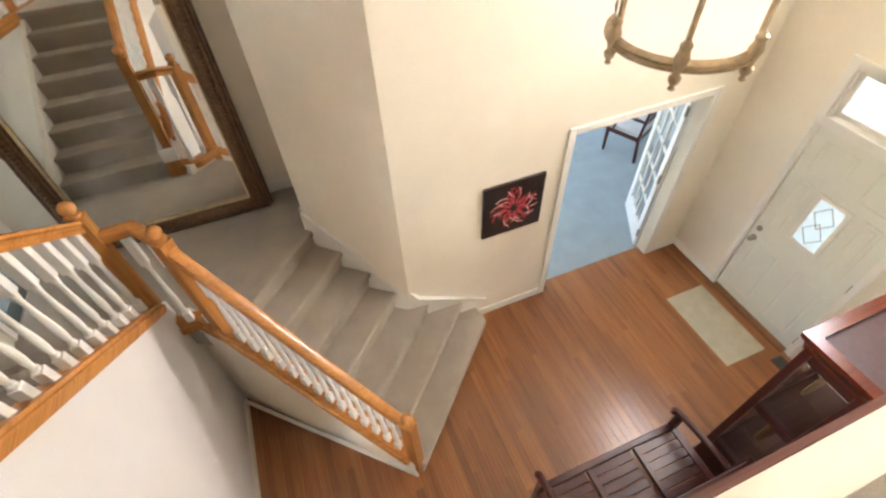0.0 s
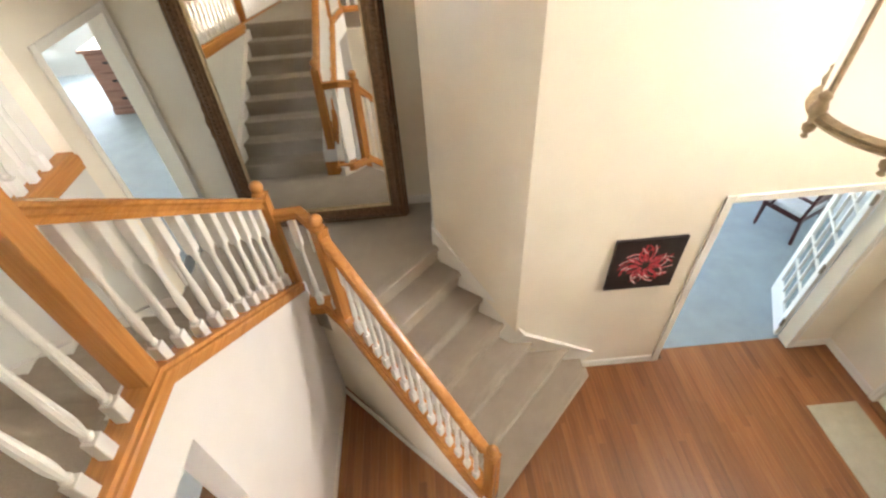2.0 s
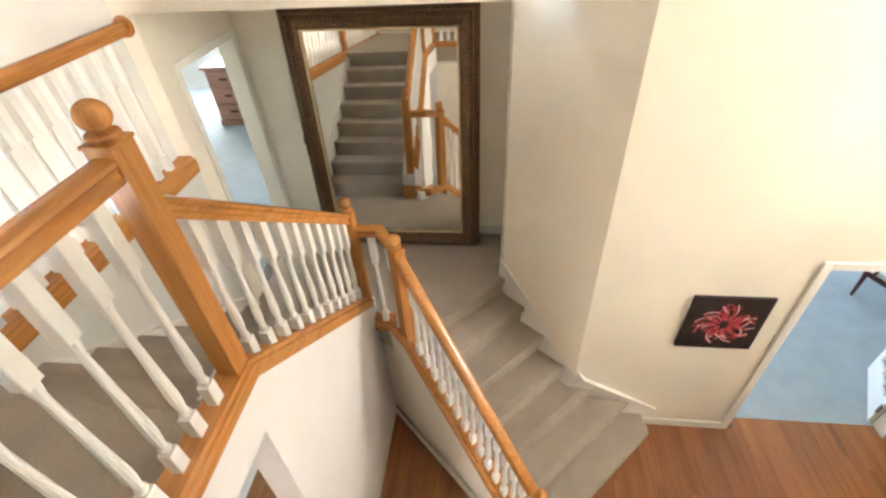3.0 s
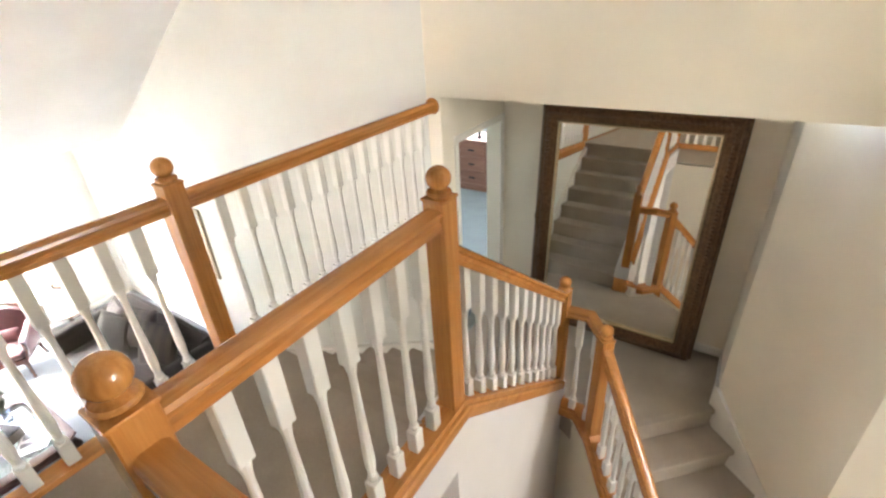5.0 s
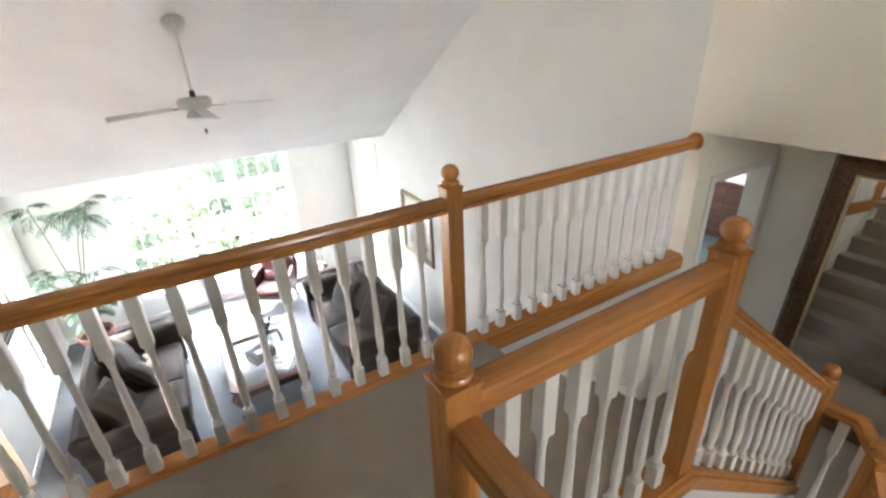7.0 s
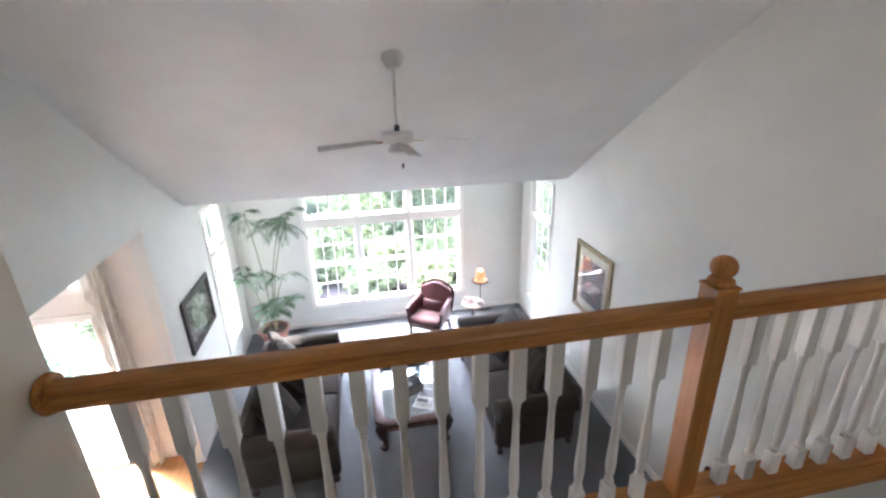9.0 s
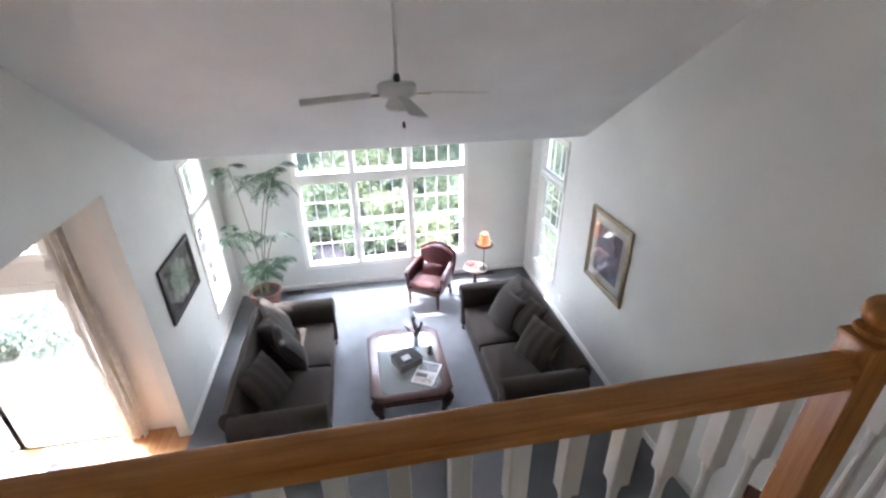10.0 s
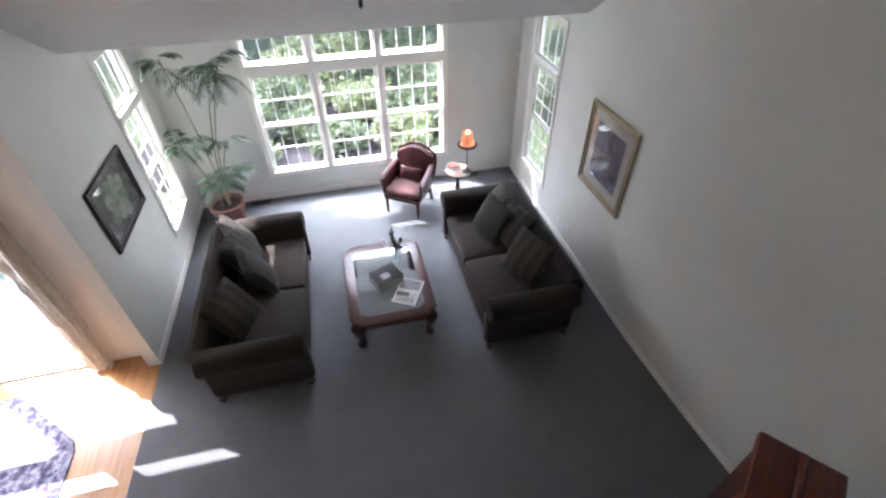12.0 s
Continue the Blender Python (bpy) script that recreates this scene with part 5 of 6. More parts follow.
def armchair():
    c = thing("armchair", "oxblood leather armchair with a carved wooden frame by the window", "chair", at(-8.42, 0.46, 0, 56) @ Matrix.Diagonal((0.94, 0.92, 0.94, 1)))
    LEA = plain("oxblood_leather", (0.055, 0.010, 0.010), 0.38, 0, 0.3, 14)
    SEAT = cloth("rose_seat_cloth", (0.09, 0.035, 0.033), (0.16, 0.075, 0.07))
    FR = wood("mahogany_frame", (0.03, 0.009, 0.006), (0.06, 0.019, 0.011), (0.10, 0.036, 0.022), 0.25, 2, 1.0, 0.3, 0)
    # local: front towards -y
    part("seat", soft_box(-0.29, 0.29, -0.30, 0.26, 0.36, 0.47, 0.045, 0.02), SEAT, c, "rose patterned seat", True)
    part("seat_rail", box_bm(-0.31, 0.31, -0.31, 0.29, 0.28, 0.365, bevel=0.012, seg=2), FR, c)
    bm = bmesh.new()
    outline = [(-0.30, 0.40), (-0.33, 0.70), (-0.31, 0.84), (-0.20, 0.90), (-0.08, 0.955), (0.08, 0.955), (0.20, 0.90), (0.31, 0.84), (0.33, 0.70), (0.30, 0.40)]
    extrude_xz(bm, outline, 0.21, 0.32, 0.03)
    for v in bm.verts:
        v.co.y += max(0.0, v.co.z - 0.4) * 0.22
    part("backrest", bm, LEA, c, "arched oxblood leather back", True)
    fr = [(x * 1.04, 0.325 + max(0, z - 0.4) * 0.22, 0.4 + (z - 0.4) * 1.03) for x, z in outline]
    part("back_frame", sweep_bm(fr, [(-0.016, -0.022), (0.016, -0.022), (0.016, 0.022), (-0.016, 0.022)], False, (0, 1, 0)), FR, c, "", True)
    for sx in (-1, 1):
        part("armrest", sweep_bm([(sx * 0.31, 0.30, 0.70), (sx * 0.335, 0.05, 0.67), (sx * 0.345, -0.18, 0.64), (sx * 0.345, -0.25, 0.60)], [(-0.04, -0.03), (0.04, -0.03), (0.045, 0.01), (0.02, 0.03), (-0.02, 0.03), (-0.045, 0.01)]), LEA, c, "padded leather arm", True)
        part("side_panel", box_bm(sx * 0.315 - 0.02, sx * 0.315 + 0.02, -0.20, 0.27, 0.36, 0.66, bevel=0.012, seg=2), LEA, c, "", True)
        part("arm_support", sweep_bm([(sx * 0.30, -0.27, 0.33), (sx * 0.335, -0.23, 0.46), (sx * 0.345, -0.25, 0.61)], [(-0.02, -0.02), (0.02, -0.02), (0.02, 0.02), (-0.02, 0.02)], False, (0, 1, 0)), FR, c, "", True)
        part("leg", lathe_bm([(0.016, 0.0), (0.026, 0.02), (0.018, 0.06), (0.030, 0.12), (0.022, 0.17), (0.034, 0.24), (0.036, 0.29)], 12), FR, c, "turned leg", True, at(sx * 0.275, -0.275, 0))
        part("leg", sweep_bm([(sx * 0.27, 0.36, 0.0), (sx * 0.27, 0.29, 0.18), (sx * 0.27, 0.27, 0.32)], [(-0.02, -0.02), (0.02, -0.02), (0.024, 0.02), (-0.024, 0.02)], False, (0, 1, 0)), FR, c)
    p = thing("lumbar_pillow", "small dark red bolster pillow on the armchair", "pillow", c.matrix_basis @ pose(0, 0.14, 0.57, 68, 0, 0))
    bm = pillow_bm(0.2, 0.07)
    for v in bm.verts:
        v.co.y *= 0.55
    part("cover", bm, LEA, p, "", True)


armchair()


def end_table_and_lamp():
    t = thing("end_table", "small pale end table with magazines between the sofa and window", "table", at(-8.50, 1.28, 0))
    TW = wood("pale_table_wood", (0.20, 0.13, 0.10), (0.30, 0.21, 0.16), (0.38, 0.28, 0.22), 0.3)
    part("tabletop", prism_bm([(0.21 * cos(2 * pi * i / 28), 0.21 * sin(2 * pi * i / 28)) for i in range(28)], 0.48, 0.505, 0.008, 2), TW, t, "", True)
    part("column", lathe_bm([(0.05, 0.04), (0.03, 0.08), (0.045, 0.2), (0.025, 0.3), (0.035, 0.44), (0.08, 0.48)], 16), DARKLEG, t, "", True)
    for k in range(3):
        a = 2 * pi * k / 3
        part("foot", sweep_bm([(0.03 * cos(a), 0.03 * sin(a), 0.09), (0.14 * cos(a), 0.14 * sin(a), 0.07), (0.24 * cos(a), 0.24 * sin(a), 0.012)], [(-0.016, -0.012), (0.016, -0.012), (0.012, 0.014), (-0.012, 0.014)]), DARKLEG, t)
    bo = thing("book", "small stack of pale books lying on the end table", "book", at(-8.58, 1.22, 0.5055, 30))
    part("book_block", box_bm(-0.10, 0.10, -0.07, 0.07, 0, 0.03, bevel=0.004), plain("book_paper", (0.65, 0.58, 0.55), 0.6), bo)
    part("book_cover", box_bm(-0.08, 0.08, -0.06, 0.06, 0.031, 0.055, bevel=0.004), plain("red_book", (0.28, 0.07, 0.06), 0.5), bo)
    l = thing("table_lamp", "slim dark lamp with an amber pleated shade", "lamp", at(-8.42, 1.40, 0.5055))
    part("base", lathe_bm([(0.075, 0.0), (0.075, 0.012), (0.03, 0.03), (0.009, 0.05)], 20), BLACK, l, "", True)
    part("pole", lathe_bm([(0.008, 0.04), (0.008, 0.56)], 10), BLACK, l)
    part("tray", lathe_bm([(0.148, 0.455), (0.155, 0.463), (0.153, 0.478), (0.14, 0.470), (0.02, 0.468)], 32), BLACK, l, "dark rim under the shade", True)
    sh = bmesh.new()
    seg = 48
    rings = []
    for r, z in ((0.112, 0.48), (0.090, 0.51), (0.078, 0.60), (0.064, 0.675)):
        rings.append([sh.verts.new(((r + 0.004 * (i % 2)) * cos(2 * pi * i / seg), (r + 0.004 * (i % 2)) * sin(2 * pi * i / seg), z)) for i in range(seg)])
    for a, b in zip(rings, rings[1:]):
        for i in range(seg):
            sh.faces.new((a[i], a[(i + 1) % seg], b[(i + 1) % seg], b[i]))
    part("shade", sh, glow("lit_amber_shade", (0.85, 0.30, 0.12), 0.10), l, "amber pleated fabric lit from within")
    part("bulb", lathe_bm([(0.01, 0.60), (0.03, 0.64), (0.03, 0.67), (0.01, 0.70)], 12), glow("bulb_light", (1, 0.72, 0.4), 1.5), l)
    part("finial", lathe_bm([(0.006, 0.55), (0.006, 0.72), (0.014, 0.735), (0.004, 0.755)], 10), BRASS, l)


end_table_and_lamp()


def fan():
    FW = paint("fan_white", (0.62, 0.62, 0.60), 0.35, 0.02, 0.02)
    f = thing("ceiling_fan", "white ceiling fan on a long downrod with a small light kit", "fan", at(-4.86, -0.245, 0.01))
    zc = 2.96 + K * (7.4 - 4.86)
    part("canopy", lathe_bm([(0.02, -0.10), (0.055, -0.075), (0.08, -0.03), (0.085, 0.004)], 24), FW, f, "", True, pose(0, 0, zc, 0, -32.6, 0))
    part("downrod", lathe_bm([(0.011, 4.07), (0.011, zc)], 10), FW, f)
    part("collar", lathe_bm([(0.02, 4.04), (0.022, 4.08), (0.014, 4.10)], 12), BLACK, f)
    part("motor", lathe_bm([(0.05, 3.955), (0.115, 3.965), (0.125, 3.985), (0.125, 4.03), (0.105, 4.045), (0.03, 4.05)], 28), FW, f, "", True)
    part("light_kit", lathe_bm([(0.045, 3.87), (0.075, 3.88), (0.085, 3.90), (0.06, 3.945), (0.05, 3.957)], 20), FW, f, "", True)
    chain = bmesh.new()
    tube(chain, [(0.02, 0.03, 3.875), (0.02, 0.03, 3.80)], 0.0018, 5)
    part("pull_chain", chain, BRASS, f)
    part("pull_knob", lathe_bm([(0.003, 3.76), (0.010, 3.768), (0.010, 3.795), (0.003, 3.805)], 8, 0.02, 0.03), BLACK, f)
    for k in range(4):
        a = 95 + 90 * k
        bm = box_bm(0.17, 0.61, -0.062, 0.062, -0.004, 0.004, bevel=0.003)
        for v in bm.verts:
            if v.co.x > 0.56:
                v.co.y *= 0.86
            if v.co.x < 0.2:
                v.co.y *= 0.72
        bl = part("blade", bm, FW, f, "white blade", False, pose(0, 0, 3.985, 0, 0, a) @ pose(0, 0, 0, -12, 3, 0))
        part("blade_iron", box_bm(0.10, 0.22, -0.018, 0.018, -0.010, -0.003, bevel=0.002), BRASS, bl)


fan()


def framed(name, y, s, x0, x1, z0, z1, w, fmat, label, art, beaded=False):
    """A framed picture on a wall across y. s: the way it faces."""
    p = thing(name, label, "picture")
    path = [(x0, y, z0), (x1, y, z0), (x1, y, z1), (x0, y, z1)]
    part("picture_frame", sweep_bm(path, [(0.0, 0.0), (0.0, 0.03), (-w * 0.3, 0.038), (-w * 0.5, 0.024), (-w * 0.8, 0.03), (-w, 0.016), (-w, 0.0)] if s < 0 else [(0.0, 0.0), (0.0, 0.03), (w * 0.3, 0.038), (w * 0.5, 0.024), (w * 0.8, 0.03), (w, 0.016), (w, 0.0)], True, (0, s, 0)), fmat, p, "", True)
    e = w * 0.7
    beads = bmesh.new()
    nx, nz = int((x1 - x0) / 0.034), int((z1 - z0) / 0.034)
    for i in range(nx + 1):
        for z in (z0 + w * 0.3, z1 - w * 0.3):
            bmesh.ops.create_icosphere(beads, subdivisions=1, radius=0.012, matrix=Matrix.Translation((x0 + w * 0.3 + (x1 - x0 - 0.6 * w) * i / nx, y + s * 0.034, z)))
    for i in range(1, nz):
        for x in (x0 + w * 0.3, x1 - w * 0.3):
            bmesh.ops.create_icosphere(beads, subdivisions=1, radius=0.012, matrix=Matrix.Translation((x, y + s * 0.034, z0 + w * 0.3 + (z1 - z0 - 0.6 * w) * i / nz)))
    if beaded:
        tagged(part("beading", beads, fmat, p, "gilt beading round the frame", True), kind="stuff")
    else:
        beads.free()
    art(p, x0 + e, x1 - e, z0 + e, z1 - e, y, s)
    ya, yb = sorted((y + s * 0.018, y + s * 0.020))
    g = part("glazing", box_bm(x0 + e, x1 - e, ya, yb, z0 + e, z1 - e), GLASS, p)
    g.visible_shadow = False
    return p


def layer(p, name, x0, x1, z0, z1, y, s, d, mat, label=""):
    ya, yb = sorted((y + s * d, y + s * (d + 0.002)))
    part(name, box_bm(x0, x1, ya, yb, z0, z1), mat, p, label)


def art_landscape(p, x0, x1, z0, z1, y, s):
    layer(p, "mat_board", x0, x1, z0, z1, y, s, 0.004, plain("mat_board", (0.72, 0.69, 0.63), 0.8))
    m, n, l, b = material("impressionist_paint", 0.6)
    v = coords(n, l, (1, 1, 1))
    f = noise(n, l, v, 13, 6, 0.75)
    f2 = noise(n, l, v, 34, 4, 0.6)
    c = ramp(n, l, f, [(0.30, (0.03, 0.035, 0.07)), (0.44, (0.17, 0.19, 0.33)), (0.52, (0.13, 0.16, 0.15)), (0.58, (0.34, 0.08, 0.11)), (0.66, (0.70, 0.64, 0.66))])
    l.new(mix(n, l, 0.4, c, ramp(n, l, f2, [(0.35, (0.06, 0.06, 0.10)), (0.65, (0.35, 0.34, 0.40))])), b.inputs["Base Color"])
    dx, dz = (x1 - x0) * 0.16, (z1 - z0) * 0.15
    layer(p, "artwork", x0 + dx, x1 - dx, z0 + dz, z1 - dz, y, s, 0.0065, m, "blurred blue and red painted print")


def art_flower(p, x0, x1, z0, z1, y, s):
    layer(p, "background", x0, x1, z0, z1, y, s, 0.004, plain("grey_green_ground", (0.16, 0.145, 0.12), 0.7, 0, 0.3, 6))
    cx, cz = (x0 + x1) / 2, (z0 + z1) / 2
    PET = [plain("white_petal", (0.56, 0.58, 0.48), 0.7, 0, 0.2, 12), plain("pale_green_petal", (0.36, 0.42, 0.30), 0.7, 0, 0.25, 12)]
    for k in range(8):
        a = 2 * pi * k / 8 + 0.3
        ln = 0.27 + 0.05 * sin(3 * k)
        bm = bmesh.new()
        pts = []
        for i in range(16):
            t = 2 * pi * i / 16
            u, v = ln / 2 * (1 + cos(t)), 0.075 * sin(t) * (1 + 0.4 * cos(t))
            pts.append((cx + u * cos(a) - v * sin(a), cz + u * sin(a) + v * cos(a)))
        d = y + s * (0.007 + 0.0006 * k)
        vs = [bm.verts.new((px, d, pz)) for px, pz in pts]
        ws = [bm.verts.new((px, d + s * 0.0004, pz)) for px, pz in pts]
        bm.faces.new(vs)
        bm.faces.new(ws[::-1])
        for i in range(16):
            bm.faces.new((vs[i], ws[i], ws[(i + 1) % 16], vs[(i + 1) % 16]))
        bmesh.ops.recalc_face_normals(bm, faces=bm.faces)
        part("petal", bm, PET[k % 3 == 1], p)


framed("framed_print", 2.438, -1, -6.88, -5.95, 1.20, 2.22, 0.07, plain("silver_gilt", (0.36, 0.29, 0.19), 0.4, 0.6, 0.4, 60), "gilt-framed print with a cream mat on the wall", art_landscape, True)
framed("framed_flower", -2.798, 1, -7.56, -6.56, 1.27, 1.98, 0.075, plain("dark_bronze_frame", (0.035, 0.022, 0.016), 0.4), "dark-framed picture of a large white flower", art_flower)


def outlet(x, y, z, s):
    o = thing("wall_outlet", "white plastic wall outlet near the baseboard", "outlet", group="wall outlets")
    ya, yb = sorted((y, y + s * 0.006))
    part("plate", box_bm(x - 0.036, x + 0.036, ya, yb, z - 0.058, z + 0.058, bevel=0.003), plain("outlet_white", (0.75, 0.74, 0.70), 0.35), o)
    for dz in (-0.022, 0.022):
        ya, yb = sorted((y + s * 0.005, y + s * 0.008))
        part("socket", box_bm(x - 0.016, x + 0.016, ya, yb, z + dz - 0.013, z + dz + 0.013, bevel=0.003), plain("socket_grey", (0.5, 0.5, 0.48), 0.4), o)


outlet(-7.56, 2.44, 0.31, -1)
outlet(-6.91, 2.44, 0.31, -1)
outlet(-7.30, -2.80, 0.37, 1)


def frond(bm, base, az, length, rise, droop, leaf, n=17):
    """A feather leaf: a bent midrib with narrow leaflets on both sides."""
    d = Vector((cos(az), sin(az), 0))
    sd = Vector((-sin(az), cos(az), 0))
    p0 = Vector(base)
    pts = []
    for i in range(9):
        t = i / 8
        pts.append(p0 + d * (length * t * (1 - 0.12 * t)) + Vector((0, 0, rise * t - droop * t * t)))
    tube(bm, pts, 0.0035, 4)
    for i in range(n):
        t = 0.18 + 0.80 * i / (n - 1)
        k = min(7, int(t * 8))
        c = pts[k].lerp(pts[k + 1], t * 8 - k)
        fwd = (pts[k + 1] - pts[k]).normalized()
        ln = leaf * (0.55 + 0.9 * sin(pi * min(1, 0.15 + 0.8 * t)) * 0.6)
        for sg in (-1, 1):
            dirn = (sd * sg * 0.82 + fwd * 0.62 + Vector((0, 0, -0.22 - rng.uniform(0, 0.25)))).normalized()
            w = fwd * 0.014
            tip = c + dirn * ln
            m = c + dirn * ln * 0.45 + Vector((0, 0, 0.008))
            a = bm.verts.new(c)
            b1, b2 = bm.verts.new(m - w), bm.verts.new(m + w)
            e = bm.verts.new(tip + Vector((0, 0, -0.02)))
            bm.faces.new((a, b1, e, b2))


def palm():
    p = thing("potted_palm", "tall leggy palm in a terracotta pot in the corner", "plant", at(-8.72, -2.28, 0))
    TER = plain("terracotta", (0.17, 0.075, 0.055), 0.8, 0, 0.25, 12)
    part("pot", lathe_bm([(0.17, 0.0), (0.19, 0.02), (0.235, 0.28), (0.255, 0.285), (0.262, 0.34), (0.25, 0.35), (0.225, 0.345), (0.215, 0.30), (0.02, 0.29)], 32), TER, p, "terracotta pot", True)
    part("soil", lathe_bm([(0.21, 0.298), (0.15, 0.308), (0.01, 0.312)], 20, cap=False), plain("potting_soil", (0.03, 0.02, 0.013), 1.0, 0, 0.5, 80), p)
    STEM = plain("palm_stem", (0.16, 0.15, 0.08), 0.6, 0, 0.3, 20)
    LEAF = plain("palm_leaf", (0.055, 0.105, 0.05), 0.42, 0, 0.45, 8)
    # stem foot, stem top, number of fronds, their length
    stems = [((0.02, 0.03), (0.0, 0.38), 2.28, 9, 0.50), ((-0.06, 0.0), (0.0, -0.14), 2.46, 5, 0.42), ((0.06, -0.05), (0.12, -0.26), 1.36, 8, 0.42),
             ((0.02, 0.06), (0.05, 0.30), 1.34, 3, 0.42), ((0.0, -0.06), (0.08, 0.06), 0.74, 9, 0.36), ((0.05, 0.04), (0.08, 0.20), 0.86, 8, 0.38), ((-0.02, 0.05), (-0.05, 0.52), 2.42, 3, 0.44)]
    for si, (b0, b1, h, nf, ln0) in enumerate(stems):
        pts = [(b0[0] + (b1[0] - b0[0]) * t * t, b0[1] + (b1[1] - b0[1]) * t * t, 0.30 + (h - 0.30) * t) for t in (0, 0.25, 0.5, 0.75, 1.0)]
        bm = bmesh.new()
        tube(bm, pts, 0.009, 6)
        st = part("stem", bm, STEM, p, "thin bare stem", True)
        for k in range(nf):
            az = 2 * pi * k / nf + rng.uniform(-0.4, 0.4)
            ln = ln0 * rng.uniform(0.75, 1.2)
            # leaves start at several heights along the upper stem
            back = rng.uniform(0.0, 0.16) if h > 1 else rng.uniform(0.0, 0.06)
            bx, by, bz = (pts[-1][q] + (pts[-2][q] - pts[-1][q]) * back * 2 for q in range(3))
            while bx + cos(az) * ln < -0.42 or by + sin(az) * ln < -0.46:
                ln *= 0.8
            fb = bmesh.new()
            frond(fb, (bx, by, bz), az, ln, rng.uniform(0.2, 0.5) * ln / 0.5, (rng.uniform(0.25, 0.62) if h > 1 else rng.uniform(0.25, 0.5)) * ln / 0.5, 0.17 if h > 1 else 0.14, 12)
            part("frond", fb, LEAF, st, "feathery green frond")


palm()


def armoire():
    m = thing("armoire", "tall red-brown cherry cabinet standing in the corner below the balcony", "cabinet", at(-3.20, 1.56, 0, -51.5))
    w, d, h = 0.58, 0.38, 1.94
    part("body", box_bm(0.02, w - 0.02, 0.02, d, 0.08, h - 0.06, bevel=0.006), REDWOOD, m)
    part("plinth", box_bm(0.0, w, 0.0, d, 0.0, 0.09, bevel=0.008), REDWOOD, m)
    part("cornice", box_bm(-0.02, w + 0.02, -0.02, d + 0.005, h - 0.06, h, bevel=0.018, seg=3), REDWOOD, m, "", True)
    part("gable", box_bm(0.02, w - 0.02, 0.16, 0.20, h, h + 0.05, bevel=0.01), REDWOOD, m)
    for k in (0, 1):
        dd = part("cabinet_door", box_bm(0.03 + k * (w / 2 - 0.02), 0.01 + w / 2 + k * (w / 2 - 0.04), 0.0, 0.02, 0.12, h - 0.10, bevel=0.005), REDWOOD, m)
        part("knob", lathe_bm([(0.006, 0), (0.012, 0.012), (0.004, 0.02)], 10), BRASS, dd, "", True, pose(w / 2 + (0.03 if k else -0.03), 0.0, 1.0, 90, 0, 0))


armoire()

# ---------------------------------------------------------------- breakfast nook
def curtain():
    c = thing("curtain", "sheer beige floral curtain drawn to the side of the patio door", "curtain")
    m, n, l, b = material("sheer_floral_cloth", 0.85)
    v = coords(n, l, (1, 1, 1))
    f = noise(n, l, v, 7, 5, 0.6)
    l.new(ramp(n, l, f, [(0.38, (0.78, 0.73, 0.65)), (0.50, (0.58, 0.52, 0.44)), (0.62, (0.84, 0.81, 0.75))]), b.inputs["Base Color"])
    b.inputs["Transmission Weight"].default_value = 0.0
    b.inputs["Subsurface Weight"].default_value = 0.0
    tr = n.new("ShaderNodeBsdfTranslucent")
    tr.inputs["Color"].default_value = (0.85, 0.83, 0.79, 1)
    mx = n.new("ShaderNodeMixShader")
    mx.inputs["Fac"].default_value = 0.58
    l.new(b.outputs[0], mx.inputs[1])
    l.new(tr.outputs[0], mx.inputs[2])
    l.new(mx.outputs[0], n["Material Output"].inputs["Surface"])
    bm = bmesh.new()
    cols = []
    for i in range(61):
        t = i / 60
        y = -3.46 + 0.19 * t
        x = -6.20 + 0.035 * sin(t * 2 * pi * 5)
        cols.append([bm.verts.new((x + 0.01 * sin(5 * zi + i), y + 0.02 * sin(zi * 0.9 + i * 0.2), 0.02 + 2.88 * zi / 8)) for zi in range(9)])
    for a, b2 in zip(cols, cols[1:]):
        for i in range(8):
            bm.faces.new((a[i], b2[i], b2[i + 1], a[i + 1]))
    part("panel", bm, m, c, "", True)
    # scalloped lace along the leading edge
    lace = bmesh.new()
    prev = None
    for k in range(97):
        z = 0.02 + 2.88 * k / 96
        zi = 8 * k / 96
        y = -3.46 + 0.02 * sin(zi * 0.9)
        out = 0.04 + 0.02 * abs(sin(k * pi / 8))
        now = [lace.verts.new((-6.20 + 0.012 * sin(k * 0.7), y, z)), lace.verts.new((-6.19 + 0.02 * sin(k * 0.5), y - out, z))]
        if prev:
            lace.faces.new((prev[0], prev[1], now[1], now[0]))
        prev = now
    part("lace_edge", lace, plain("white_lace", (0.74, 0.71, 0.66), 0.9), c, "white lace edging")
    rod = bmesh.new()
    tube(rod, [(-6.20, -5.8, 2.94), (-6.20, -3.35, 2.94)], 0.012, 8)
    part("curtain_rod", rod, BRASS, c)


curtain()


